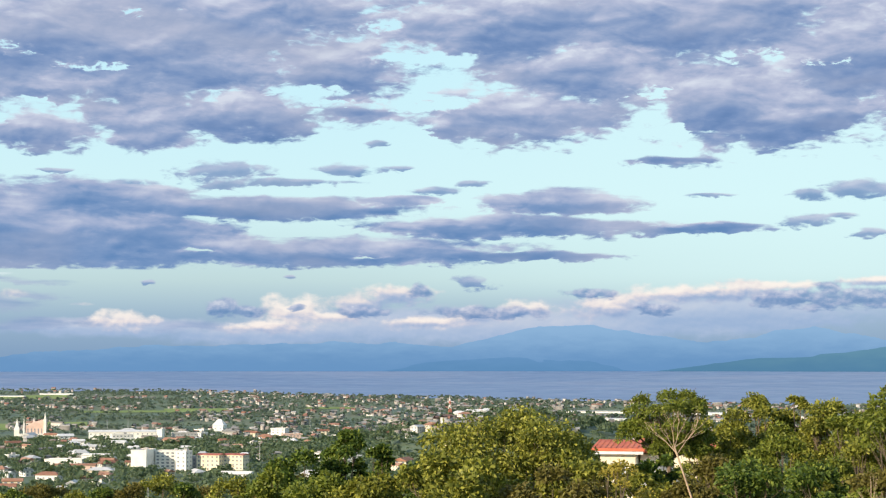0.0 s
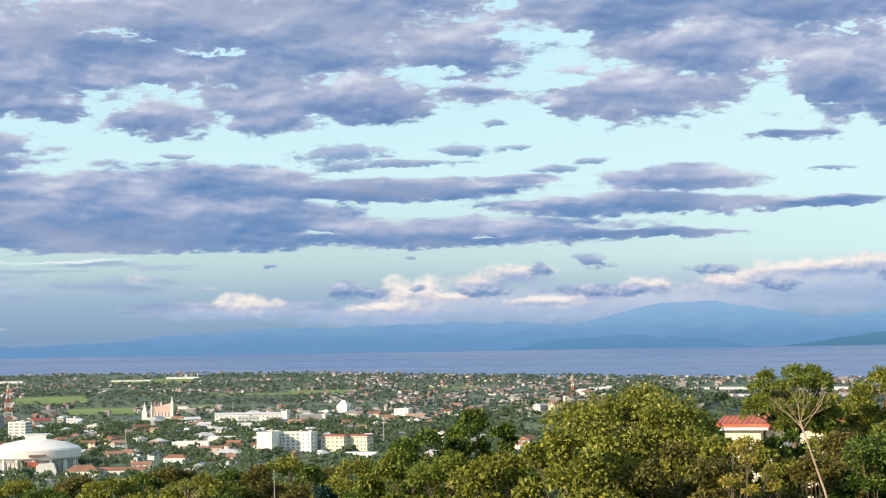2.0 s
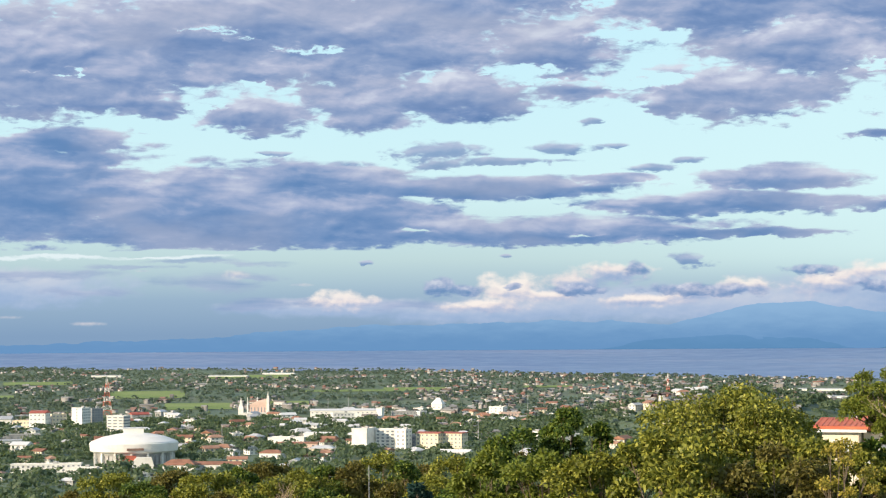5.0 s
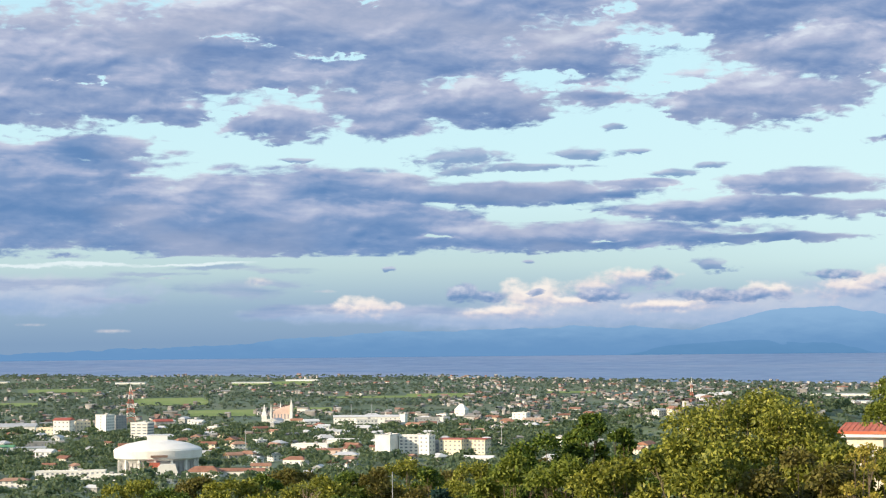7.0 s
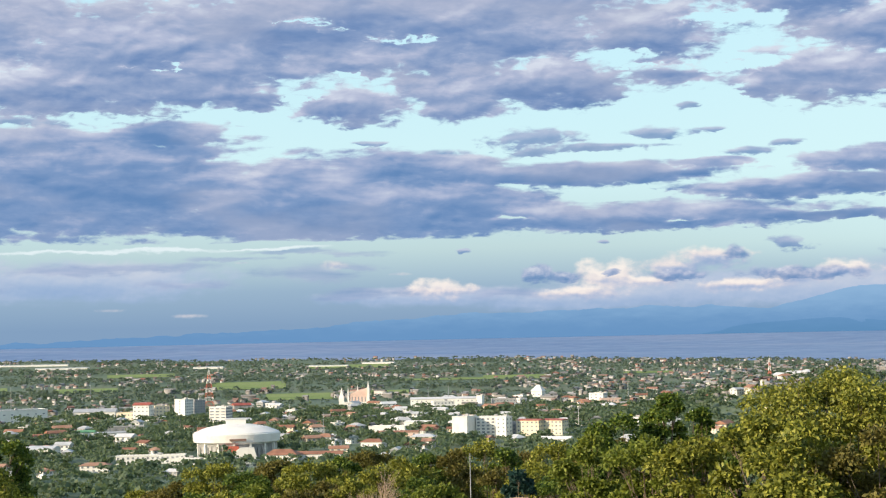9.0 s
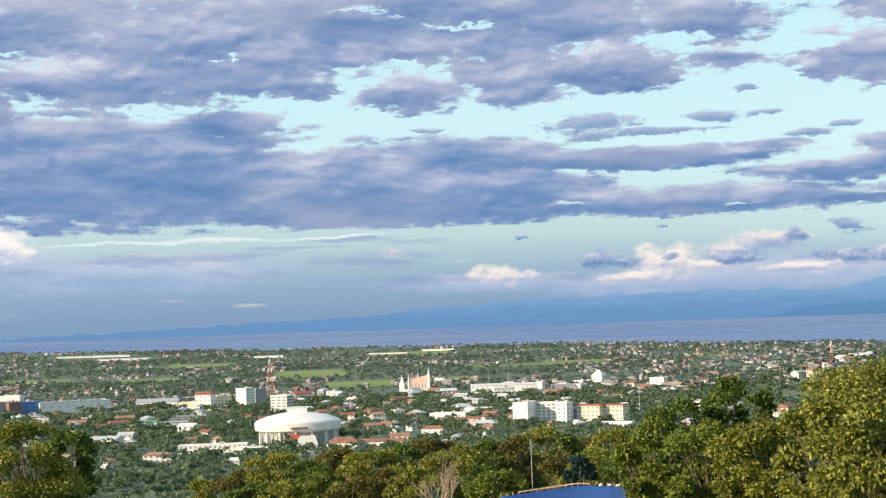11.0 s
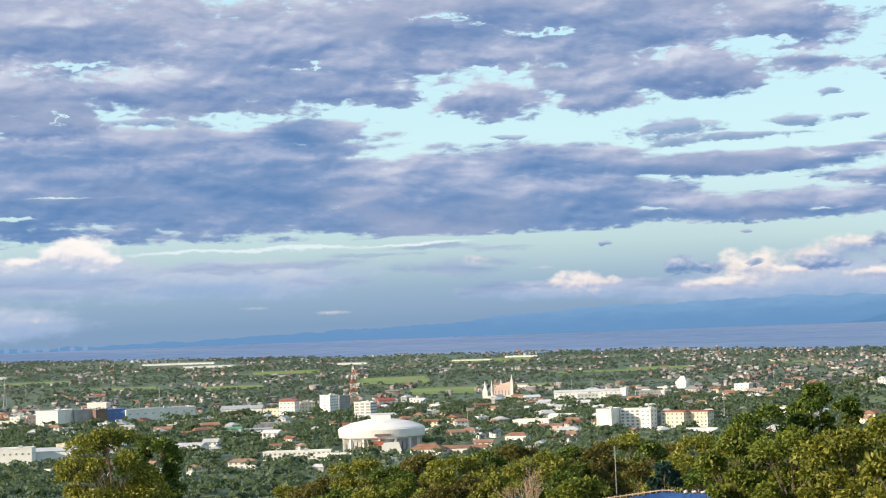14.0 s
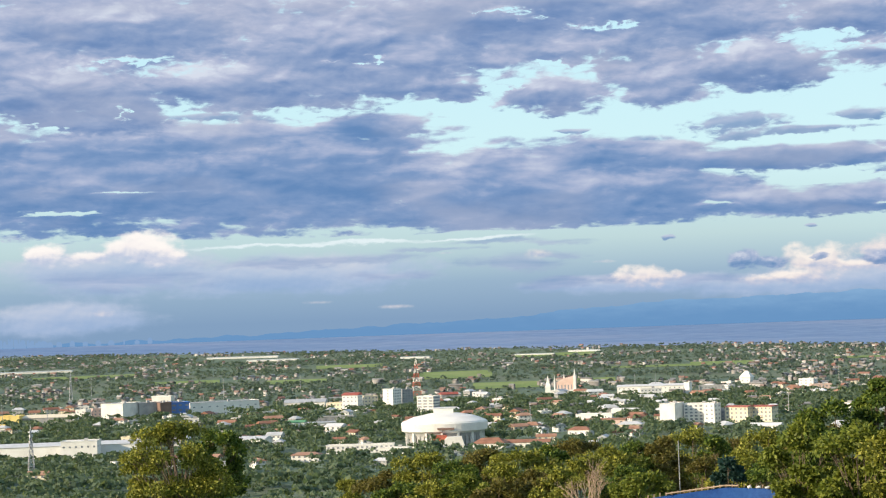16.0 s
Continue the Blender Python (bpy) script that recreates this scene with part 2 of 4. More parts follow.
    colour = over(colour, wisp, 0.6, slate, plus((under(bent, WISPS, 0.12), 0.16), (knoll, 1.2), (wisp, 0.15), (0.33, 1.0)), 0.88, 0.35)
    # the long flat-based slab
    base = calc(tree, "MULTIPLY", calc(tree, "SUBTRACT", height, calc(tree, "MULTIPLY_ADD", lumpy, 0.28, 2.52)), 6.0)
    slab = calc(tree, "SMOOTH_MIN", plus((cover(tree, bent, SLAB, 0.12), 1.0), (0.20, 1.0), (fine, 1.2), (lumpy, 0.9), (crumb, 0.8)), base, 0.1)
    hole = calc(tree, "MAXIMUM", plus((cover(tree, bent, RENTS), 1.0), (lumpy, 1.4)), 0.0)
    slab = calc(tree, "MULTIPLY_ADD", hole, -1.0, slab)
    colour = over(colour, slab, 0.34, slate, plus((under(bent, SLAB, 0.3), 0.20), (knoll, 0.9), (shade, 1.0), (fine, 0.25), (smooth(tree, slab, 0.0, 0.8), 0.25), (0.27, 1.0)), 1.0, 0.5)
    head = plus((cover(tree, flat, HEAD), 1.0), (puff, 1.3))
    colour = over(colour, head, 0.5, snow, plus((under(flat, HEAD, 0.35), 0.36), (swell, 1.0), (0.30, 1.0)), smooth(tree, height, 1.2, 1.9, 0.0, 1.0))
    # the broken deck overhead
    decks = DECK_EAST + DECK_WEST
    deck = plus((cover(tree, bent, decks, 0.3), 1.0), (0.27, 1.0), (lumpy, 1.75), (crumb, 1.2), (fine, 0.5))
    frayed = vec(tree, "ADD", flat, combine(tree, plus((lumpy, 4.5), (crumb, 2.0)), plus((crumb, 0.55), (puff, 0.5))))
    hole = calc(tree, "MAXIMUM", plus((cover(tree, frayed, GAPS), 1.0), (0.2, 1.0), (crumb, 1.6)), 0.0)
    deck = calc(tree, "MULTIPLY_ADD", hole, -0.9, deck)
    colour = over(colour, deck, 0.42, lilac, plus((under(bent, decks, 0.4, 0.3), 0.24), (knoll, 1.15), (shade, 1.25), (smooth(tree, deck, 0.0, 0.9), 0.3), (0.19, 1.0)), 1.0, 0.5)
    # broken cloud over the rest of the sky
    above = smooth(tree, height, 11.0, 16.0)
    torn = smooth(tree, calc(tree, "ADD", lumpy, big), -0.12, 0.16)
    colour = mix(tree, calc(tree, "MULTIPLY", above, torn), colour, (0.36, 0.40, 0.58))
    back = tree.nodes.new("ShaderNodeBackground")
    put(tree, back.inputs[0], colour)
    back.inputs[1].default_value = 0.75
    out = tree.nodes.new("ShaderNodeOutputWorld")
    tree.links.new(back.outputs[0], out.inputs[0])
    world.cycles.sampling_method, world.cycles.sample_map_resolution = "MANUAL", 512


build_sky()
sun = new("sun", bpy.data.lights.new("sun", "SUN"))
sun.data.energy, sun.data.angle, sun.data.color = 5.0, radians(0.6), (1.0, 0.83, 0.60)
a, e = radians(SUN_TURN), radians(SUN_HEIGHT)
sun.matrix_world = look((0, 0, 400), (-math.sin(a) * math.cos(e) * 10, -math.cos(a) * math.cos(e) * 10, 400 - math.sin(e) * 10))
scene.view_settings.exposure = 0.415

# ---- materials ----
def surface(name, colours, size=1.0, rough=0.8, bump=0.3, metal=0.0, fine=None, vary=0.0, island=False, gloss=0.5):
    """A material whose colour wanders between the given colours at two sizes (metres)."""
    m = bpy.data.materials.new(name)
    m.use_nodes = True
    tree = m.node_tree
    shader = tree.nodes["Principled BSDF"]
    where = tree.nodes.new("ShaderNodeTexCoord").outputs["Object"]
    a = grain(tree, where, 1 / size, 3, 0.5)
    b = grain(tree, where, 1 / (fine or size / 9), 5, 0.65)
    value = calc(tree, "ADD", calc(tree, "MULTIPLY", a, 0.6), calc(tree, "MULTIPLY", b, 0.4))
    if island:
        value = calc(tree, "ADD", calc(tree, "MULTIPLY", value, 0.35), calc(tree, "MULTIPLY", tree.nodes.new("ShaderNodeNewGeometry").outputs["Random Per Island"], 0.62))
    elif vary:
        value = calc(tree, "ADD", value, calc(tree, "MULTIPLY", calc(tree, "SUBTRACT", tree.nodes.new("ShaderNodeObjectInfo").outputs["Random"], 0.5), vary))
    n = len(colours)
    low, high = (0.05, 0.95) if island else (0.32, 0.68)
    colour = ramp(tree, value, [(low + (high - low) * i / max(1, n - 1), c) for i, c in enumerate(colours)])
    put(tree, shader.inputs["Base Color"], colour)
    put(tree, shader.inputs["Roughness"], smooth(tree, b, 0.2, 0.8, min(1, rough + 0.1), max(0, rough - 0.1)))
    shader.inputs["Metallic"].default_value = metal
    shader.inputs["Specular IOR Level"].default_value = gloss
    if bump:
        n = tree.nodes.new("ShaderNodeBump")
        n.inputs["Strength"].default_value, n.inputs["Distance"].default_value = bump, (fine or size / 9) * 0.3
        put(tree, n.inputs["Height"], b)
        put(tree, shader.inputs["Normal"], n.outputs[0])
    return m


def leafy(name, colours, clear=0.2, size=3.0):
    """Foliage: the tint changes from leaf to leaf and in clumps, and some light comes through."""
    m = surface(name, colours, size, 0.6, 0.0, island=True, gloss=0.3)
    tree = m.node_tree
    shader = tree.nodes["Principled BSDF"]
    thin = tree.nodes.new("ShaderNodeBsdfTranslucent")
    colour = shader.inputs["Base Color"].links[0].from_socket
    put(tree, thin.inputs[0], mix(tree, 1.0, colour, (1.25, 1.2, 0.6), "MULTIPLY"))
    both = tree.nodes.new("ShaderNodeMixShader")
    both.inputs[0].default_value = clear
    tree.links.new(shader.outputs[0], both.inputs[1])
    tree.links.new(thin.outputs[0], both.inputs[2])
    tree.links.new(both.outputs[0], tree.nodes["Material Output"].inputs[0])
    return m


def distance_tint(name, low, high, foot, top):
    """Far-off land seen through kilometres of air: a plain glowing backdrop with the haze put into its colour, paler
    towards its crest.
    """
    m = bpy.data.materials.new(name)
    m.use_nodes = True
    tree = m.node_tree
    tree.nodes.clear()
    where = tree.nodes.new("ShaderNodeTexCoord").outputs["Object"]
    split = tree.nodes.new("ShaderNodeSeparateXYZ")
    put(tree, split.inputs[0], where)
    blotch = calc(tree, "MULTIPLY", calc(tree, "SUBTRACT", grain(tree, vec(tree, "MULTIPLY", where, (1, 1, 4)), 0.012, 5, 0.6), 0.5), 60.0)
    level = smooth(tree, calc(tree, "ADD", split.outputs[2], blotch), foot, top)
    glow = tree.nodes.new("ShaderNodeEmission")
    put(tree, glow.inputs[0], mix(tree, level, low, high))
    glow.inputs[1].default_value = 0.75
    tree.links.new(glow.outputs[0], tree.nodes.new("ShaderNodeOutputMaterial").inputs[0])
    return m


# the plain's blue haze is mixed into these greens
M_ground = surface("hazy_grass_and_scrub", [(0.08, 0.125, 0.105), (0.10, 0.15, 0.11), (0.11, 0.16, 0.09), (0.14, 0.165, 0.115), (0.10, 0.16, 0.08)], 160, 0.95, 0.4, fine=12)
M_field = surface("rice_field", [(0.13, 0.20, 0.05), (0.20, 0.27, 0.07), (0.24, 0.28, 0.10)], 60, 0.9, 0.3, fine=5)
def lake():
    """Open water in long bands of darker blue and paler lilac colour, drawn out along the shore."""
    m = surface("lake_water", [(0.19, 0.26, 0.43), (0.26, 0.31, 0.47)], 700, 0.5, 0.05, fine=60)
    tree = m.node_tree
    where = vec(tree, "MULTIPLY", tree.nodes.new("ShaderNodeTexCoord").outputs["Object"], (0.16, 1, 1))
    bands = grain(tree, where, 1 / 170, 5, 0.6)
    put(tree, tree.nodes["Principled BSDF"].inputs["Base Color"], ramp(tree, bands, [(0.34, (0.12, 0.20, 0.37)), (0.5, (0.145, 0.225, 0.39)), (0.66, (0.21, 0.265, 0.41))]))
    return m


M_water = lake()
M_white = surface("white_render", [(0.62, 0.60, 0.56), (0.76, 0.74, 0.70), (0.82, 0.80, 0.77)], 9, 0.75, 0.1, fine=0.8, vary=0.2)
M_cream = surface("cream_render", [(0.66, 0.56, 0.40), (0.76, 0.67, 0.51), (0.80, 0.72, 0.57)], 9, 0.8, 0.1, fine=0.8, vary=0.2)
M_pink = surface("pink_render", [(0.56, 0.38, 0.31), (0.66, 0.48, 0.41), (0.70, 0.54, 0.47)], 9, 0.8, 0.1, fine=0.8)
M_grey = surface("grey_concrete_and_shade", [(0.28, 0.28, 0.28), (0.40, 0.39, 0.38), (0.46, 0.46, 0.45)], 8, 0.85, 0.2, fine=0.7, vary=0.2)
M_brown = surface("brown_cladding", [(0.16, 0.10, 0.08), (0.24, 0.16, 0.13)], 8, 0.8, 0.1, fine=0.7)
M_blue = surface("blue_cladding", [(0.05, 0.14, 0.42), (0.08, 0.20, 0.52)], 8, 0.5, 0.05, fine=0.7)
M_red = surface("red_sheet_roof", [(0.30, 0.07, 0.045), (0.42, 0.11, 0.07), (0.50, 0.17, 0.11)], 7, 0.6, 0.2, fine=0.6, vary=0.2)
M_red_bright = surface("bright_red_sheet_roof", [(0.42, 0.08, 0.04), (0.55, 0.13, 0.06), (0.60, 0.18, 0.09)], 2, 0.6, 0.2, fine=0.2)
M_rust = surface("terracotta_roof", [(0.22, 0.10, 0.065), (0.33, 0.16, 0.10), (0.38, 0.23, 0.16)], 7, 0.8, 0.3, fine=0.6, vary=0.4)
M_green = surface("green_sheet_roof", [(0.10, 0.28, 0.13), (0.16, 0.38, 0.20)], 7, 0.6, 0.2, fine=0.6)
M_tin = surface("pale_tin_roof", [(0.42, 0.43, 0.44), (0.58, 0.58, 0.58), (0.66, 0.66, 0.66)], 7, 0.5, 0.2, fine=0.6, vary=0.5)
M_glass = surface("dark_window_glass", [(0.16, 0.18, 0.21), (0.28, 0.30, 0.33)], 4, 0.3, 0.0, vary=0.3)
M_yellow = surface("yellow_wall", [(0.70, 0.52, 0.16), (0.78, 0.60, 0.22)], 8, 0.75, 0.1, fine=0.7)
M_steel_red = surface("red_painted_steel", [(0.42, 0.09, 0.05), (0.52, 0.15, 0.09)], 5, 0.6, 0.1)
M_steel_white = surface("white_painted_steel", [(0.62, 0.60, 0.57), (0.74, 0.72, 0.69)], 5, 0.6, 0.1)
M_steel = surface("galvanised_steel", [(0.30, 0.31, 0.33), (0.42, 0.43, 0.44)], 3, 0.5, 0.1, metal=0.3)
M_bark = surface("bark", [(0.09, 0.07, 0.05), (0.16, 0.12, 0.085), (0.22, 0.17, 0.12)], 0.8, 0.95, 0.6, fine=0.06)
M_dead = surface("dead_wood", [(0.30, 0.21, 0.14), (0.44, 0.32, 0.22), (0.50, 0.38, 0.27)], 0.8, 0.95, 0.5, fine=0.06)
M_tarp = surface("blue_tarpaulin", [(0.015, 0.09, 0.36), (0.03, 0.14, 0.48), (0.05, 0.20, 0.55)], 2.0, 0.45, 0.4, fine=0.2)
M_far_walls = surface("far_walls", [(0.15, 0.15, 0.15), (0.22, 0.21, 0.20), (0.36, 0.34, 0.32), (0.80, 0.78, 0.76)], 12, 0.85, 0.0, island=True)
M_far_roofs = surface("far_roofs", [(0.15, 0.11, 0.10), (0.30, 0.15, 0.11), (0.20, 0.19, 0.18), (0.26, 0.26, 0.26), (0.34, 0.34, 0.34), (0.68, 0.67, 0.66)], 12, 0.8, 0.0, island=True)
L_olive = leafy("olive_leaves", [(0.047, 0.059, 0.009), (0.130, 0.147, 0.021), (0.271, 0.277, 0.042), (0.496, 0.460, 0.094)])
L_green = leafy("green_leaves", [(0.017, 0.038, 0.010), (0.054, 0.098, 0.016), (0.132, 0.186, 0.029), (0.312, 0.348, 0.054)])
L_dry = leafy("dry_leaves", [(0.05, 0.045, 0.012), (0.11, 0.098, 0.024), (0.175, 0.155, 0.036), (0.22, 0.21, 0.04)])
L_lime = leafy("lime_leaves", [(0.060, 0.084, 0.012), (0.144, 0.180, 0.024), (0.300, 0.318, 0.048)])
# haze over the far plain is put into these blue-grey leaf colours
L_plain = leafy("hazy_plain_foliage", [(0.11, 0.155, 0.15), (0.13, 0.18, 0.165), (0.15, 0.20, 0.17), (0.18, 0.23, 0.175)], 0.5, 60)
L_teal = leafy("dark_teal_leaves", [(0.012, 0.035, 0.03), (0.02, 0.055, 0.045), (0.03, 0.075, 0.055)])
L_yellow = leafy("yellow_blossom", [(0.15, 0.16, 0.03), (0.28, 0.24, 0.04), (0.44, 0.35, 0.06), (0.20, 0.20, 0.04)])
# leaf greens shifted to blue for the haze over the town
L_town = leafy("hazy_town_foliage", [(0.075, 0.12, 0.09), (0.105, 0.155, 0.105), (0.135, 0.185, 0.11), (0.19, 0.225, 0.12)], 0.4, 60)


# ---- mesh helpers ----
def thing(name, label, category, place, turn=0.0, group="", kind="", size=1.0):
    """A thing's root: an empty at its base."""
    ob = new(name)
    ob.empty_display_size = 0.5
    ob.location, ob.rotation_euler, ob.scale = place, (0, 0, turn), (size, size, size)
    return tagged(ob, label, category, group, kind)


def part(name, bm, material, parent=None, label=""):
    me = bpy.data.meshes.new(name)
    bm.to_mesh(me)
    bm.free()
    me.materials.append(material)
    ob = new(name, me)
    ob.parent = parent
    if label:
        ob["label"] = label
    return ob


def same(name, mesh, parent, place, turn=0.0):
    """Another piece on a mesh that is already there."""
    ob = new(name, mesh)
    ob.parent, ob.location, ob.rotation_euler = parent, place, (0, 0, turn)
    return ob


def box(bm, x0, x1, y0, y1, z0, z1):
    r = bmesh.ops.create_cube(bm, size=1.0, matrix=Matrix.LocRotScale(((x0 + x1) / 2, (y0 + y1) / 2, (z0 + z1) / 2), None, (x1 - x0, y1 - y0, z1 - z0)))
    return r["verts"]


def boxes(*rows):
    bm = bmesh.new()
    for row in rows:
        box(bm, *row)
    return bm


def gable(x0, x1, y0, y1, z, rise, over=0.5, hip=0.0, thick=0.25):
    """A pitched roof with its ridge along x; hip draws the ridge's ends in."""
    bm = bmesh.new()
    x0, x1, y0, y1 = x0 - over, x1 + over, y0 - over, y1 + over
    ym = (y0 + y1) / 2
    low = [bm.verts.new(p) for p in ((x0, y0, z), (x1, y0, z), (x1, y1, z), (x0, y1, z))]
    top = [bm.verts.new(p) for p in ((x0, y0, z + thick), (x1, y0, z + thick), (x1, y1, z + thick), (x0, y1, z + thick))]
    a, b = bm.verts.new((x0 + hip, ym, z + rise)), bm.verts.new((x1 - hip, ym, z + rise))
    bm.faces.new(low[::-1])
    for i in range(4):
        bm.faces.new((low[i], low[(i + 1) % 4], top[(i + 1) % 4], top[i]))
    bm.faces.new((top[0], top[1], b, a)), bm.faces.new((top[2], top[3], a, b))
    bm.faces.new((top[1], top[2], b)), bm.faces.new((top[3], top[0], a))
    return bm


def tube(bm, a, b, r0, r1, sides=6):
    """A tapered round bar from a to b."""
    a, b = Vector(a), Vector(b)
    turn = (b - a).to_track_quat("Z", "Y")
    rings = []
    for centre, r in ((a, r0), (b, r1)):
        rings.append([bm.verts.new(centre + turn @ Vector((r * math.cos(6.2832 * i / sides), r * math.sin(6.2832 * i / sides), 0))) for i in range(sides)])
    for i in range(sides):
        j = (i + 1) % sides
        bm.faces.new((rings[0][i], rings[0][j], rings[1][j], rings[1][i]))
    bm.faces.new(rings[1])
    bm.faces.new(rings[0][::-1])


def from_arrays(name, verts, quads, material):
    """One mesh from numpy arrays of corners and four-sided faces."""
    me = bpy.data.meshes.new(name)
    n = len(quads)
    me.vertices.add(len(verts)), me.loops.add(n * 4), me.polygons.add(n)
    me.vertices.foreach_set("co", np.asarray(verts, np.float32).ravel())
    me.loops.foreach_set("vertex_index", np.asarray(quads, np.int32).ravel())
    me.polygons.foreach_set("loop_start", np.arange(0, n * 4, 4, dtype=np.int32))
    me.update(calc_edges=True)
    me.materials.append(material)
    return me


# ---- the lie of the land ----
NEAR, SPAN, FADE = 2400.0, 2450.0, 4000.0


def built(far):
    """Ground distance at which something that is `far` metres off is built: the far plain is drawn together."""
    return far if far < NEAR else NEAR + SPAN * (1 - math.exp(-(far - NEAR) / FADE))


def plain(r):
    if r < NEAR:
        return 0.0
    far = NEAR - FADE * math.log(max(1e-3, 1 - (r - NEAR) / SPAN))
    return EYE * (1 - r / far)


HILL = [(0, 108.4), (9, 108.3), (20, 106.0), (60, 101.5), (100, 98.0), (130, 95.5), (160, 92.0), (250, 78.0), (400, 48.0), (650, 10.0), (900, 0.0)]


def land(x, y):
    r = math.hypot(x, y)
    if r < 900:
        z = float(np.interp(r, [a for a, b in HILL], [b for a, b in HILL]))
        return z + (0.9 * noise.noise((x * 0.03, y * 0.03, 0)) if r > 12 else 0)
    # a wooded knoll between the hill and the shore
    k = ((x - 70) / 170) ** 2 + ((y - 2000) / 230) ** 2
    return plain(r) + (46.0 * math.exp(-k) if k < 9 else 0.0)


COAST = [(-180, 9000), (-40, 9200), (-28.8, 8650), (-20, 6900), (-13, 6150), (-7, 5850), (-3.7, 5200), (0, 4920), (8, 4330), (20, 4000), (180, 9000)]


def coast(turn):
    return float(np.interp(turn, [a for a, b in COAST], [b for a, b in COAST])) * (1 + 0.02 * noise.noise((turn * 1.3, 5, 0)))


def at(turn, far, lift=0.0):
    """A place on the land by bearing (degrees, right of straight ahead) and distance, and the size at which it is built."""
    r, a = built(far), radians(turn)
    x, y = r * math.sin(a), r * math.cos(a)
    return (x, y, land(x, y) + lift), r / far


def polar_sheet(name, turns, radii, height, material):
    verts = [(r * math.sin(radians(t)), r * math.cos(radians(t)), height(r, t)) for t in turns for r in radii]
    n = len(radii)
    quads = [(i * n + j, i * n + j + 1, (i + 1) * n + j + 1, (i + 1) * n + j) for i in range(len(turns) - 1) for j in range(n - 1)]
    me = from_arrays(name, verts, [q[::-1] for q in quads], material)
    me.polygons.foreach_set("use_smooth", [True] * len(quads))
    return new(name, me)


TURNS = [-180 + 5 * i for i in range(29)] + [-38 + 0.5 * i for i in range(125)] + [25 + 5 * i for i in range(32)]
RADII = [0.02, 1, 4, 9, 14, 20, 30, 40, 50, 60, 80, 100, 130, 160, 200, 250, 320, 400, 520, 650, 780, 900] + [1000 + 100 * i for i in range(38)]


def ground_height(r, t):
    x, y = r * math.sin(radians(t)), r * math.cos(radians(t))
    z = land(x, y)
    if r > 3000:
        z -= 12.0 * min(1, max(0, (r - built(coast(t))) / 60.0))
    return z


ground = tagged(polar_sheet("ground", TURNS, RADII, ground_height, M_ground), "green hillside falling to a wooded plain", "ground", kind="structure")
WATER_RADII = [2800 + 50 * i for i in range(38)] + [4668]
water = tagged(polar_sheet("water", [-60 + i for i in range(106)], WATER_RADII, lambda r, t: plain(r) - (1.0 if r > built(coast(t)) - 40 else 14.0), M_water),
               "calm grey-lilac lake under the clouds", "water", kind="structure")


# ---- far shore: ridges behind the lake ----
def ridge(name, label, r, crest, material, foot=-0.62, rough=0.06, seed=0):
    """A mountain range along the horizon: crest is a list of (bearing, height in degrees)."""
    turns = np.arange(crest[0][0], crest[-1][0] + 0.01, 0.08)
    verts, n = [], 7
    for t in turns:
        up = float(np.interp(t, [c[0] for c in crest], [c[1] for c in crest]))
        up += rough * (noise.fractal((t * 1.1, seed, 0), 0.6, 2.1, 5))
        for j in range(n):
            k = j / (n - 1)
            deep = r + 55 * k + 9 * noise.noise((t * 2.2, j * 0.8, seed))
            high = EYE + deep * math.tan(radians(foot + (up - foot) * k))
            verts.append((deep * math.sin(radians(t)), deep * math.cos(radians(t)), high))
    quads = [((i + 1) * n + j, (i + 1) * n + j + 1, i * n + j + 1, i * n + j) for i in range(len(turns) - 1) for j in range(n - 1)]
    ob = new(name, from_arrays(name, verts, quads, material))
    return tagged(ob, label, "mountain", kind="structure")


# the air's blue is put into these glow colours
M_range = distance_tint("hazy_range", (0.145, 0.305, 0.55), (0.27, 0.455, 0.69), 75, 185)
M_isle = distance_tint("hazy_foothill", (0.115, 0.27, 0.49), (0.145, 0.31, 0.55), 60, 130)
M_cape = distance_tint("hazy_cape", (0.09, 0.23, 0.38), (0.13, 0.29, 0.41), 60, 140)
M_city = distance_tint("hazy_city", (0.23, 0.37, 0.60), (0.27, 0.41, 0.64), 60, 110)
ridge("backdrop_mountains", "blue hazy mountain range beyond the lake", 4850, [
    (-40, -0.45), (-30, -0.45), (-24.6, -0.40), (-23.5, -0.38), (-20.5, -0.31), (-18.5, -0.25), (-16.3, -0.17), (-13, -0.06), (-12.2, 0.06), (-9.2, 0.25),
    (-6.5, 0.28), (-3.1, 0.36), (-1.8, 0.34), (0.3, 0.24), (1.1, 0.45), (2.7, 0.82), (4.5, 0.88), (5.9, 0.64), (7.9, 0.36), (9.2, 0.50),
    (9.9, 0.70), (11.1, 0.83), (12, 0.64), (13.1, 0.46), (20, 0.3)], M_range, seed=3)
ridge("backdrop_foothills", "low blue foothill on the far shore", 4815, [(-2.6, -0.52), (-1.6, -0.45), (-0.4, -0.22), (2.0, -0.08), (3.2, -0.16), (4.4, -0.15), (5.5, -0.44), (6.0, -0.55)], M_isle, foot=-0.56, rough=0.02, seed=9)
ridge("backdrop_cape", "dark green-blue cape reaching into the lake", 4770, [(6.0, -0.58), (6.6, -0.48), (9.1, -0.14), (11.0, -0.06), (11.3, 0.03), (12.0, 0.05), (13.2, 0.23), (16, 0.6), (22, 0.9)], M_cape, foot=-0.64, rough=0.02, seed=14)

# ---- the town on the plain ----
TAKEN = []            # ground that buildings stand on: x, y, radius


def site(turn, far, wide):
    place, size = at(turn, far)
    TAKEN.append((place[0], place[1], wide * 0.62 * size + 6))
    return place, size


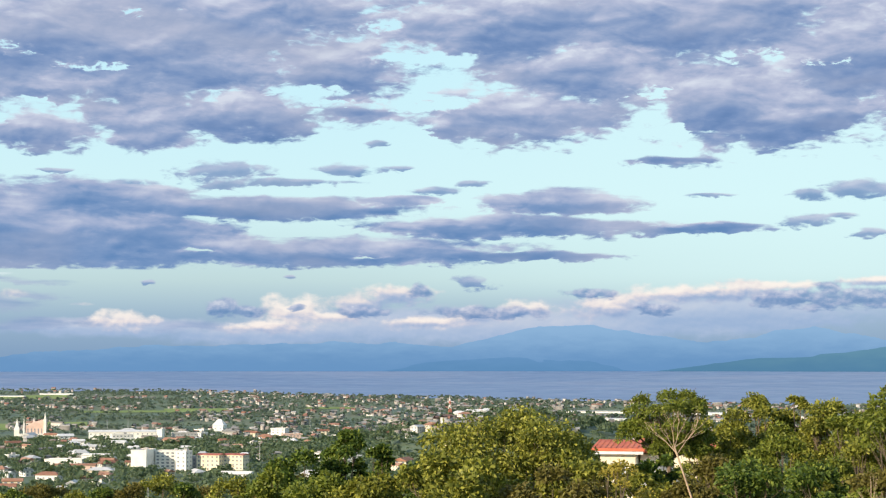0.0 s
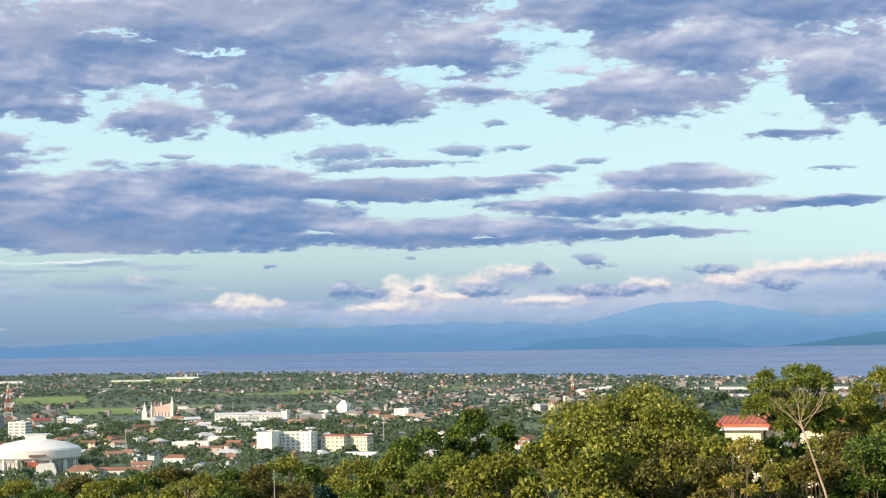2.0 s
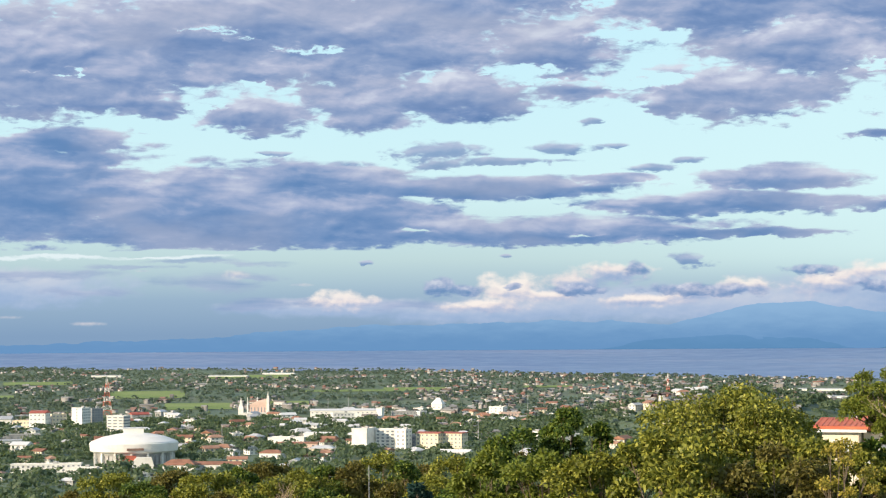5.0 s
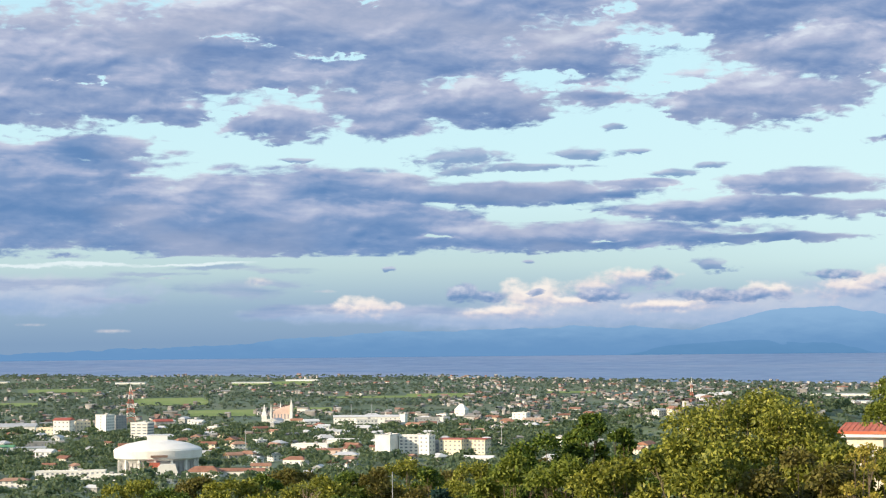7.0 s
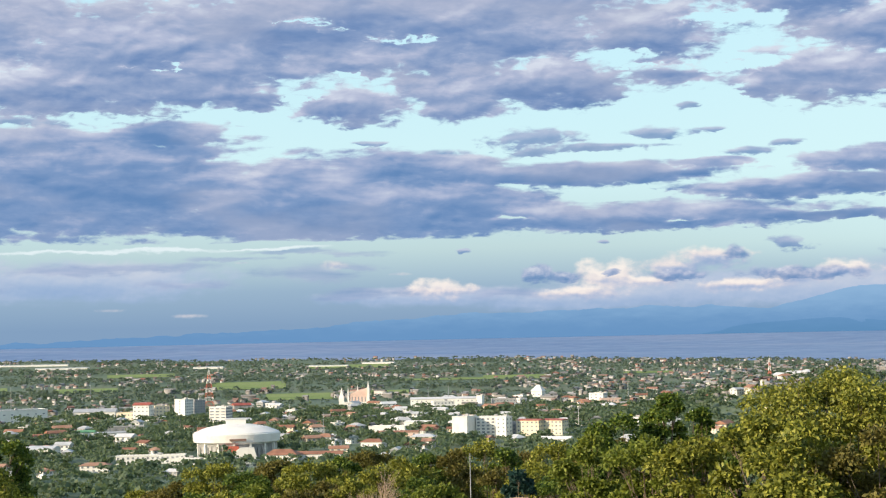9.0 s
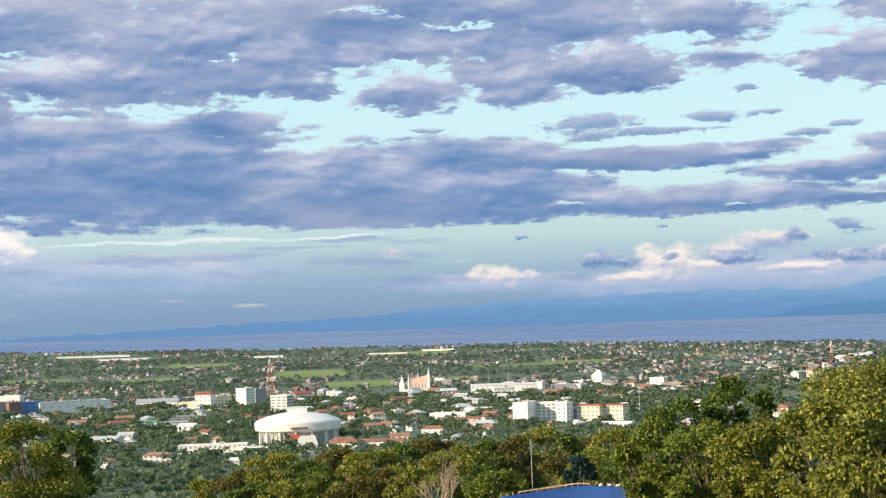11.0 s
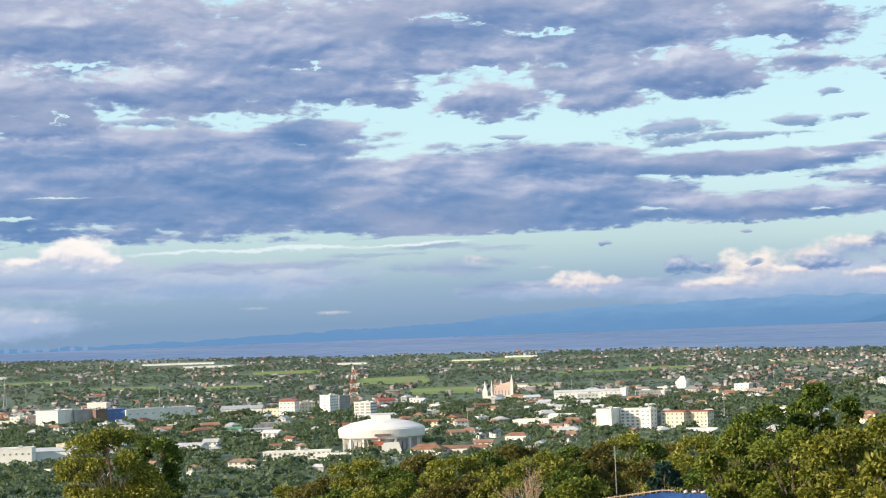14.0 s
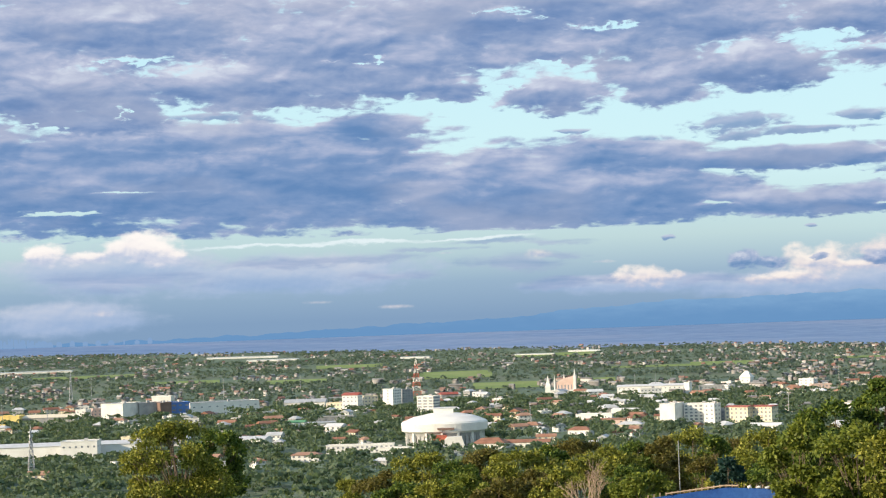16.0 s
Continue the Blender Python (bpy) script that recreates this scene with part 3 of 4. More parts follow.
def building(name, label, turn, far, wide, deep, high, skew=0.0, wall=None, roof=None, floors=3, bays=6, sides=3, top="flat", rise=3.0, window=(1.7, 1.5), category="building"):
    """A building that faces the hill; skew turns its front (minus: to the left)."""
    place, size = site(turn, far, max(wide, deep))
    ob = thing(name, label, category, place, radians(skew - turn), size=size)
    w, d = wide / 2, deep / 2
    part("wall", boxes((-w, w, -d, d, -4, high)), wall or M_white, ob)
    if top == "flat":
        bm = boxes((-w - .25, w + .25, -d - .25, -d + .15, high, high + .9), (-w - .25, w + .25, d - .15, d + .25, high, high + .9),
                   (-w - .25, -w + .15, -d + .15, d - .15, high, high + .9), (w - .15, w + .25, -d + .15, d - .15, high, high + .9))
        part("parapet", bm, wall or M_white, ob)
        part("roof", boxes((-w + .15, w - .15, -d + .15, d - .15, high + .05, high + .25)), roof or M_grey, ob)
        part("roof_tank", boxes((w * .2, w * .2 + 3, -1.5, 1.5, high + .25, high + 2.6)), M_grey, ob)
    else:
        part("roof", gable(-w, w, -d, d, high, rise, 0.8, hip=d * .8 if top == "hip" else 0), roof or M_rust, ob)
    pane = None
    storey = high / max(1, floors)
    for f in range(floors):
        z = storey * (f + 0.32)
        for side, length, count in (("front", wide, bays), ("left", deep, sides), ("right", deep, sides)):
            for i in range(count):
                k = (i + 0.5) / count * length - length / 2
                spot, rot = {"front": ((k, -d - .05, z), 0.0), "left": ((-w - .05, k, z), radians(-90)), "right": ((w + .05, k, z), radians(90))}[side]
                if pane is None:
                    bm = boxes((-window[0] / 2, window[0] / 2, -.06, .06, 0, min(window[1], storey * .6)))
                    pane = part("window", bm, M_glass, ob)
                    pane.location, pane.rotation_euler = spot, (0, 0, rot)
                    pane = pane.data
                else:
                    same("window", pane, ob, spot, rot)
    return ob


def arena():
    place, size = site(-15.80, 1623, 78)
    ob = thing("sports_arena", "round white sports arena with shallow domed roof and red panels", "arena", place, radians(15.8), size=size)
    n = 48

    def lathe(rows, squash=0.8):
        bm = bmesh.new()
        rings = [[bm.verts.new((r * math.cos(6.28319 * i / n), squash * r * math.sin(6.28319 * i / n), z)) for i in range(n)] for r, z in rows]
        for a, b in zip(rings, rings[1:]):
            for i in range(n):
                bm.faces.new((a[i], a[(i + 1) % n], b[(i + 1) % n], b[i]))
        bm.faces.new(rings[-1]), bm.faces.new(rings[0][::-1])
        return bm

    # wall coloured grey for the dark of the recess under the ring
    part("wall", lathe([(30, -3), (30.5, 6), (33.5, 12.5), (34.5, 12.5)]), M_grey, ob, "grey recessed wall under the ring")
    part("rim", lathe([(33.6, 12.0), (36.6, 13.5), (37.2, 20.0), (36.6, 20.6)]), M_white, ob, "smooth white ring under the roof")
    part("roof", lathe([(36.2, 20.6), (35.8, 21.4), (26, 25.2), (12, 27.8), (4, 28.4)]), M_white, ob, "pale domed sheet roof")
    part("lantern", boxes((-9, 8, -5, 5, 27.0, 32.0)), M_white, ob, "white box on the crown of the roof")
    part("lantern_roof", boxes((-9.6, 8.6, -5.6, 5.6, 32.0, 32.7)), M_tin, ob)
    for i in range(-3, 5):
        a = radians(-94 + i * 24.0)
        x, y = 33.2 * math.cos(a), 0.8 * 33.2 * math.sin(a)
        fin = part("buttress", boxes((-.9, .9, -1.0, 1.0, -3, 13.2)), M_white, ob)
        fin.location, fin.rotation_euler = (x, y, 0), (0, 0, a + radians(90))
    # grey panels without glass, added to read as recesses in the wall
    for i in range(-8, 9):
        a = radians(-86 + i * 8.0)
        pane = part("window", boxes((-1.7, 1.7, -.12, .12, 2.0, 11.0)), M_grey, ob)
        pane.location, pane.rotation_euler = (32.2 * math.cos(a), 0.8 * 32.2 * math.sin(a), 0), (0, 0, a + radians(90))
    bm = bmesh.new()
    box(bm, -11, 1.5, -31.6, -27.5, 1.5, 10.8)
    part("red_panel", bm, M_red, ob, "tall red wall panel by the entrance")
    part("sign_slit", boxes((-6, 8, -30.9, -29.0, 15.0, 16.8)), M_brown, ob, "dark red strip under the rim")
    bm = bmesh.new()
    profile = [(-12, -3), (18, -3), (14, 9.5), (2, 9.5), (-4, 3.5), (-12, 3.5)]
    front = [bm.verts.new((x, -37, z)) for x, z in profile]
    back = [bm.verts.new((x, -27, z)) for x, z in profile]
    bm.faces.new(front), bm.faces.new(back[::-1])
    for i in range(6):
        j = (i + 1) % 6
        bm.faces.new((front[j], front[i], back[i], back[j]))
    part("entrance_block", bm, M_white, ob, "sloping white entrance stair")
    for i in range(4):
        pane = part("entrance_door", boxes((-1.2, 1.2, -.1, .1, -1, 2.2)), M_glass, ob)
        pane.location = (-8 + 6.5 * i, -37.08, 0)


def spire(parent, x, y, wide, body, tip, label=""):
    bm = boxes((x - wide / 2, x + wide / 2, y - wide / 2, y + wide / 2, -3, body))
    k = wide / 2 + .2
    base = [bm.verts.new((x + sx * k, y + sy * k, body)) for sx, sy in ((-1, -1), (1, -1), (1, 1), (-1, 1))]
    mid = [bm.verts.new((x + sx * k * .42, y + sy * k * .42, body + (tip - body) * .45)) for sx, sy in ((-1, -1), (1, -1), (1, 1), (-1, 1))]
    end = bm.verts.new((x, y, tip))
    for i in range(4):
        j = (i + 1) % 4
        bm.faces.new((base[i], base[j], mid[j], mid[i])), bm.faces.new((mid[i], mid[j], end))
    return part("spire", bm, M_white, parent, label)


def church():
    place, size = site(-12.12, 2640, 60)
    ob = thing("church", "pale pink church with slender white spires", "church", place, radians(12.12 - 6), size=size)
    bm = boxes((-12, 15, -9, 12, -3, 13))
    part("nave", bm, M_pink, ob, "pale pink nave wall")
    bm = bmesh.new()
    # the gable climbs towards the tall tower
    a = [bm.verts.new((x, -9.3, z)) for x, z in ((-12.3, 13), (15.3, 13), (15.3, 22.5), (-2, 18.5))]
    b = [bm.verts.new((x, 12.3, z)) for x, z in ((-12.3, 13), (15.3, 13), (15.3, 22.5), (-2, 18.5))]
    bm.faces.new(a), bm.faces.new(b[::-1])
    for i in range(4):
        j = (i + 1) % 4
        bm.faces.new((a[j], a[i], b[i], b[j]))
    part("roof", bm, M_pink, ob, "steep pink gabled front")
    spire(ob, 14.5, -10.5, 3.4, 21, 33, "tall white corner spire")
    spire(ob, -1.5, 2, 1.4, 19, 27)
    spire(ob, -13.6, -9.5, 1.9, 15, 26)
    spire(ob, -23.5, -4, 7.0, 8, 24, "broad white side spire")
    for i in range(5):
        part("window", boxes((-9 + 4.6 * i, -7.6 + 4.6 * i, -9.2, -8.9, 3, 10)), M_glass, ob)
    part("porch", boxes((-20, 26, -14, -10, -3, 3.2)), M_white, ob, "low white porch")


def lattice_tower(name, label, turn, far, wide, high, bands, colours, top_lift=0.0):
    """A tapering four-legged mast, painted in bands, with crossed bracing."""
    place, size = site(turn, far, wide)
    ob = thing(name, label, "tower", place, radians(10 - turn), size=size)
    for k in range(bands):
        z0, z1 = high * k / bands - (3 if k == 0 else 0), high * (k + 1) / bands
        w0, w1 = wide / 2 * (1 - .86 * k / bands), wide / 2 * (1 - .86 * (k + 1) / bands)
        bm = bmesh.new()
        corners = ((-1, -1), (1, -1), (1, 1), (-1, 1))
        for i, (sx, sy) in enumerate(corners):
            tx, ty = corners[(i + 1) % 4]
            tube(bm, (sx * w0, sy * w0, z0), (sx * w1, sy * w1, z1), .22, .22, 5)
            tube(bm, (sx * w0, sy * w0, z0), (tx * w1, ty * w1, z1), .15, .15, 4)
            tube(bm, (tx * w0, ty * w0, z0), (sx * w1, sy * w1, z1), .15, .15, 4)
            tube(bm, (sx * w1, sy * w1, z1), (tx * w1, ty * w1, z1), .26, .26, 4)
        part("tower_section", bm, colours[k % 2], ob)
    bm = bmesh.new()
    tube(bm, (0, 0, high - .2), (0, 0, high + high * .12), .35, .12)
    part("antenna", bm, M_steel_white, ob)
    for k in (.72, .86):
        for i in range(3):
            a = 2.1 * i
            bm = bmesh.new()
            r = wide / 2 * (1 - .86 * k) + .5
            tube(bm, (r * math.cos(a), r * math.sin(a), high * k - 1), (r * math.cos(a), r * math.sin(a), high * k + 1), .55, .55, 8)
            part("dish", bm, M_steel_white, ob)
    return ob


def pole(name, label, turn, far, high, thick=.5):
    place, size = site(turn, far, 2)
    ob = thing(name, label, "mast", place, 0, size=size)
    bm = bmesh.new()
    tube(bm, (0, 0, -2), (0, 0, high), thick, thick * .4, 8)
    part("shaft", bm, M_steel, ob)
    part("crossarm", boxes((-1.6, 1.6, -.15, .15, high * .9, high * .9 + .3)), M_steel, ob)


arena()
church()
# the white block and the hostel with the red roof
white = building("office_block", "white six-storey block with plain bright end wall", -8.95, 1800, 15, 26, 20.5, skew=-20, floors=6, bays=0, sides=0)
building("office_block", "white office wing with dark window bands", -8.12, 1812, 28, 18, 18.5, skew=-8, floors=6, bays=6, sides=3, window=(2.4, 1.5))
building("office_block", "white stair tower beside the office wing", -7.75, 1795, 11, 12, 19, skew=-30, floors=5, bays=2, sides=2)
building("hostel", "cream hostel with dark red roof and rows of windows", -6.95, 1800, 23, 15, 15.0, skew=-24, wall=M_cream, roof=M_red, floors=4, bays=5, sides=3, top="gable", rise=1.3)
building("hostel", "cream hostel wing with red roof and square windows", -6.20, 1800, 20, 15, 14.2, skew=-24, wall=M_cream, roof=M_red, floors=4, bays=5, sides=3, top="gable", rise=1.2)
building("hall", "low white hall with shallow white roof", -6.18, 1690, 27, 16, 4.2, skew=-15, roof=M_white, floors=1, bays=4, sides=2, top="gable", rise=2.4)
building("annex", "small grey annex between white block and hostel", -7.55, 1830, 16, 12, 10.5, skew=12, wall=M_grey, floors=3, bays=4, sides=2)
building("warehouse", "long low white building with flat roof", -11.24, 1919, 37, 18, 6.4, skew=-12, floors=1, bays=6, roof=M_white)
building("warehouse", "low white shed with red-brown lean-to", -10.95, 1860, 40, 10, 4.0, skew=-8, wall=M_pink, roof=M_rust, floors=1, bays=5, top="gable", rise=1.6)
building("warehouse", "long white shed on rising ground", -10.25, 2002, 33, 14, 5.8, skew=-25, floors=1, bays=5, roof=M_white, top="gable", rise=1.8)
building("villa", "small cream villa with pale hipped roof", -10.2, 1760, 22, 14, 5, skew=-10, wall=M_cream, roof=M_tin, floors=1, bays=4, top="hip", rise=2.6, category="house")
building("villa", "white villa with terracotta roof among trees", -11.7, 1700, 20, 13, 5, skew=-20, roof=M_rust, floors=1, bays=4, top="hip", rise=2.8, category="house")
# round the mast
building("office_tower", "white seven-storey tower with blank lit side", -17.35, 2314, 15, 18, 24, skew=-35, floors=7, bays=1, sides=5)
# shaded side of the white tower, darkened by a grey wall colour
building("office_tower", "office tower side with window grid, its shade put in as grey", -16.95, 2340, 14, 16, 22, skew=22, wall=M_grey, floors=7, bays=4, sides=3)
building("office_tower", "white eight-storey block with deep balcony bands", -16.26, 2164, 21, 16, 20, skew=-28, floors=6, bays=3, sides=4, window=(4.6, 1.5))
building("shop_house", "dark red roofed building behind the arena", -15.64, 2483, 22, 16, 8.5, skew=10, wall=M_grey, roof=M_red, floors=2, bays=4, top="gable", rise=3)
building("market_hall", "pink and white market hall with red top", -18.55, 2308, 20, 18, 19, skew=-20, wall=M_white, roof=M_red, floors=4, bays=4, top="gable", rise=3)
building("market_hall", "cream market block in half shade", -18.05, 2330, 18, 18, 16, skew=18, wall=M_cream, floors=4, bays=4)
building("shop_house", "yellow-white low shop row", -19.0, 2330, 26, 12, 9, skew=-15, wall=M_cream, floors=2, bays=6)
building("warehouse", "large warehouse with grey-blue curved roof", -19.95, 2416, 52, 26, 8, skew=-8, roof=M_tin, floors=1, bays=8, top="gable", rise=4)
building("warehouse", "low shed with green sheet roof", -20.3, 1996, 22, 14, 5, skew=-10, roof=M_green, floors=1, bays=3, top="gable", rise=2.2)
building("warehouse", "low white canopy with pale roof", -19.5, 1990, 28, 12, 4, skew=5, roof=M_tin, floors=1, bays=4, top="gable", rise=1.2)
building("warehouse", "flat grey shed roof among trees", -19.1, 2080, 40, 12, 5, skew=6, wall=M_grey, roof=M_tin, floors=1, bays=6)
lattice_tower("radio_mast", "red and white lattice radio mast", -16.60, 2682, 12.8, 50, 8, (M_steel_red, M_steel_white))
lattice_tower("water_tower", "white and red lattice tower near the shore", 0.21, 3158, 6.6, 40, 6, (M_steel_red, M_steel_white))
lattice_tower("cell_mast", "grey steel lattice cell mast", -28.1, 1500, 5, 34, 6, (M_steel, M_steel))
lattice_tower("cell_mast", "slim grey lattice cell mast behind houses", -26.9, 3050, 5, 40, 6, (M_steel, M_steel))
for turn, far, high in ((-9.41, 2540, 26), (-10.02, 2550, 25), (-14.2, 2050, 26), (-13.2, 1880, 24), (-26.3, 3100, 34), (-22.4, 2700, 34), (-23.0, 2420, 22), (-28.9, 2300, 26), (-20.1, 2900, 30), (-5.5, 1830, 24), (-27.6, 2250, 20), (-4.0, 2700, 24), (3.2, 3300, 26)):
    pole("mast", "thin grey steel mast above the roofs", turn, far, high)
# the mall and the works to the west
building("mall", "bright white blank end block of the mall", -25.45, 2300, 30, 40, 20, skew=-32, floors=1, bays=0, sides=0)
# grey wall colour stands in for shade on this side of the mall
building("mall", "mall wall with its shade put in as grey", -24.75, 2318, 24, 30, 19, skew=20, wall=M_grey, floors=1, bays=0, sides=0)
building("mall", "brown clad mall bay", -24.25, 2312, 14, 30, 18.5, skew=20, wall=M_brown, floors=1, bays=0, sides=0)
building("mall", "blue clad entrance bay with dark openings", -23.80, 2330, 24, 30, 17.5, skew=16, wall=M_blue, floors=3, bays=3, sides=0, window=(4, 2))
building("mall", "long pale mall wing with flat roof", -22.50, 2345, 88, 34, 15.5, skew=18, floors=2, bays=9, sides=2, window=(2.6, 1.2))
building("shop_house", "white shop block beside the mall", -26.55, 2330, 14, 14, 13, skew=-30, floors=3, bays=2, sides=2)
building("shop_house", "grey shop block with pink panels", -25.95, 2345, 30, 16, 13, skew=14, wall=M_pink, roof=M_tin, floors=3, bays=6, sides=2)
building("gatehouse", "cream two-storey gatehouse behind the factory", -25.15, 1790, 17, 12, 8.5, skew=-20, wall=M_cream, floors=2, bays=3, sides=2)
building("plant_room", "white plant room on the rise behind the mall", -24.2, 2480, 26, 14, 20, skew=-20, floors=2, bays=3)
building("warehouse", "yellow works building at the plain's edge", -28.65, 2312, 28, 20, 10, skew=-20, wall=M_yellow, roof=M_yellow, floors=1, bays=2)
building("warehouse", "long shed with tan barrel roof", -27.6, 2310, 66, 22, 7, skew=-12, wall=M_grey, roof=M_cream, floors=1, bays=8, top="gable", rise=3.5)
building("factory", "long white factory with grey roof and ribbon of windows", -27.3, 1690, 150, 30, 10, skew=-10, roof=M_tin, floors=2, bays=0, sides=0, top="gable", rise=2.6)
building("factory", "tall white centre block of the factory", -26.65, 1655, 31, 20, 14.5, skew=-10, roof=M_tin, floors=2, bays=6, sides=2)
building("warehouse", "white warehouse with pale roof behind the tree", -21.6, 1700, 31, 22, 7.5, skew=-20, roof=M_tin, floors=1, bays=4, top="gable", rise=2.5)
building("school", "long white flat-roofed school building", -18.35, 1575, 56, 12, 6.2, skew=-6, floors=2, bays=14, sides=3)
building("school", "white school annex in the trees", -17.3, 1545, 24, 10, 4.8, skew=-12, floors=1, bays=5)
building("villa", "white villa with orange hipped roof", -14.43, 1568, 26, 16, 4.6, skew=-14, roof=M_rust, floors=1, bays=4, top="hip", rise=4.4, category="house")
building("villa", "long white villa wing with red-brown roof", -13.3, 1572, 38, 12, 4.2, skew=-10, roof=M_rust, floors=1, bays=7, top="gable", rise=2.4, category="house")
building("house", "white two-storey house with brown roof", -19.98, 1495, 22, 12, 5.6, skew=-14, roof=M_rust, floors=2, bays=5, top="hip", rise=2.2)
building("clinic", "white and blue clinic block", -9.59, 2379, 27, 16, 11.5, skew=12, floors=3, bays=6)
building("school", "long white school row on the plain", -9.45, 2500, 96, 16, 10, skew=-4, wall=M_white, roof=M_tin, floors=2, bays=16, top="gable", rise=2.5)
building("office_block", "grey office block with white stair end", -7.75, 2433, 30, 16, 10.5, skew=8, wall=M_grey, floors=3, bays=7)
building("stair_tower", "white blank stair tower", -8.45, 2410, 7, 9, 16, skew=-20, floors=1, bays=0, sides=0)
building("apartment_block", "white apartment block with pink flank", -4.9, 2474, 20, 14, 14, skew=-24, wall=M_white, floors=4, bays=3)
building("apartment_block", "pink low apartment block", -4.55, 2440, 26, 14, 8, skew=12, wall=M_pink, floors=2, bays=6)
building("chapel", "small white chapel with pointed roof", -6.7, 2760, 16, 16, 8, skew=-20, roof=M_white, floors=1, bays=2, top="hip", rise=9, category="church")
for turn, far, w, d, h in ((-20.9, 5500, 150, 26, 8), (-16.6, 5150, 80, 24, 9), (-13.0, 5050, 105, 20, 6), (-21.8, 6100, 230, 26, 9), (-27.9, 5060, 190, 26, 8), (5.0, 3170, 56, 20, 7), (4.6, 3600, 150, 20, 6), (-11.5, 5300, 90, 20, 7), (7.9, 3500, 60, 20, 8), (11.2, 3300, 60, 20, 8)):
    building("factory_shed", "long pale factory shed far out on the plain", turn, far, w, d, h * .5, skew=-10, roof=M_tin, floors=1, bays=0, sides=0, top="gable", rise=1.2)
# city on the far shore: the blocks glow in haze blue like the ridges
CITY = random.Random(5)
for i in range(44):
    turn = -29.6 + 0.062 * i + CITY.uniform(-.03, .03) if i < 36 else -27.2 + .38 * (i - 36)
    r, a = 4700, radians(turn)
    high = CITY.uniform(5, 20) * (1 - abs(i - 12) / 40) if i < 36 else CITY.uniform(3, 9)
    base = EYE + r * math.tan(radians(-0.45))
    ob = thing("tower_block", "hazy tower block of the distant city", "building", (r * math.sin(a), r * math.cos(a), base), -a, group="far city towers")
    w = CITY.uniform(1.8, 8)
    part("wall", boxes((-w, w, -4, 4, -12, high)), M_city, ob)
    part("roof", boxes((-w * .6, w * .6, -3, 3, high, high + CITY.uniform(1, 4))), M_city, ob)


# ---- fields ----
def field(name, label, turn, far, wide, deep, material=M_field):
    turns = [turn + wide * (i / 8 - .5) for i in range(9)]
    near, away = built(far - deep / 2), built(far + deep / 2)
    ob = polar_sheet(name, turns, [near + (away - near) * j / 6 for j in range(7)], lambda r, t: plain(r) + 0.6, material)
    tagged(ob, label, "field", kind="structure")
    TAKEN_FIELDS.append((turn, far, wide / 2, deep / 2))


TAKEN_FIELDS = []
for turn, far, wide, deep in ((-15.4, 3570, 2.2, 430), (-7.4, 3760, 1.9, 260), (-13.9, 2960, 2.0, 260), (-20.2, 3500, 1.8, 230), (-9.6, 3700, 2.6, 130), (-12.4, 5000, 2.4, 420), (-18.6, 4500, 2.0, 300), (-23.5, 3700, 2.0, 200), (-11.2, 3050, 1.2, 200), (-26.5, 4400, 3.0, 250), (-17.0, 2560, 1.3, 120), (-3.4, 3900, 1.5, 140)):
    field("rice_field", "bright green rice field between groves", turn, far, wide, deep)


SITES = [0, None]      # how many sites the table holds, and the table


def free(x, y, margin=0.0):
    """Whether a spot is clear of buildings, fields and water, and leaves the feet of buildings open towards the hill."""
    if SITES[0] != len(TAKEN):
        SITES[:] = len(TAKEN), np.array(TAKEN).T
    bx, by, r = SITES[1]
    dx, dy = bx - x, by - y
    if np.any(dx * dx + dy * dy < (r + margin) ** 2):
        return False
    along = np.hypot(bx, by)
    ahead, across = (dx * bx + dy * by) / along, np.abs(dx * by - dy * bx) / along
    if np.any((ahead > 0) & (ahead < 60) & (across < r * 0.8)):
        return False
    t, far = math.degrees(math.atan2(x, y)), math.hypot(x, y)
    if far > NEAR:
        far = NEAR - FADE * math.log(max(1e-3, 1 - (far - NEAR) / SPAN))
    for ft, ff, fw, fd in TAKEN_FIELDS:
        if abs(t - ft) < fw and abs(far - ff) < fd:
            return False
    return far < coast(t) - 60


# ---- houses ----
HOUSES = random.Random(21)
KINDS = []
for label, wall, roof, shape in (
        ("small white house with terracotta roof", M_white, M_rust, "hip"), ("cream house with weathered red roof", M_cream, M_rust, "gable"),
        ("white house with pale tin roof", M_white, M_tin, "gable"), ("cream house with weathered brown roof", M_cream, M_rust, "gable"),
        ("flat-roofed white town house", M_white, M_grey, "flat"), ("grey house with tin roof", M_grey, M_tin, "hip")):
    KINDS.append(building("house", label, 60, 2000, 12, 9, 5.6, wall=wall, roof=roof, floors=2, bays=3, sides=2, top=shape, rise=2.6, category="house"))
TAKEN[-len(KINDS):] = []
spots = []
while len(spots) < 250:
    t, far = HOUSES.uniform(-30, 2), math.sqrt(HOUSES.uniform(1400 ** 2, 2650 ** 2))
    (x, y, z), size = at(t, far)
    if noise.noise((x * .004, y * .003, 3)) + HOUSES.uniform(-.35, .35) < (.12 if far < 1750 else -.08) or not free(x, y, 5):
        continue
    spots.append((x, y, z, t, size))
    TAKEN.append((x, y, 8))
for i, (x, y, z, t, size) in enumerate(spots):
    k = KINDS[HOUSES.randrange(len(KINDS))]
    k.scale = (size, size, size)
    m = pose(x, y, z, 0, 0, -t + HOUSES.choice((-25, -12, 18, 70, -60)) + HOUSES.uniform(-10, 10))
    ob = copy_thing(k, m)
    s = size * HOUSES.uniform(.75, 1.25)
    ob.scale = (s * HOUSES.uniform(.9, 1.4), s, s)
    ob["group"] = "houses of the town"
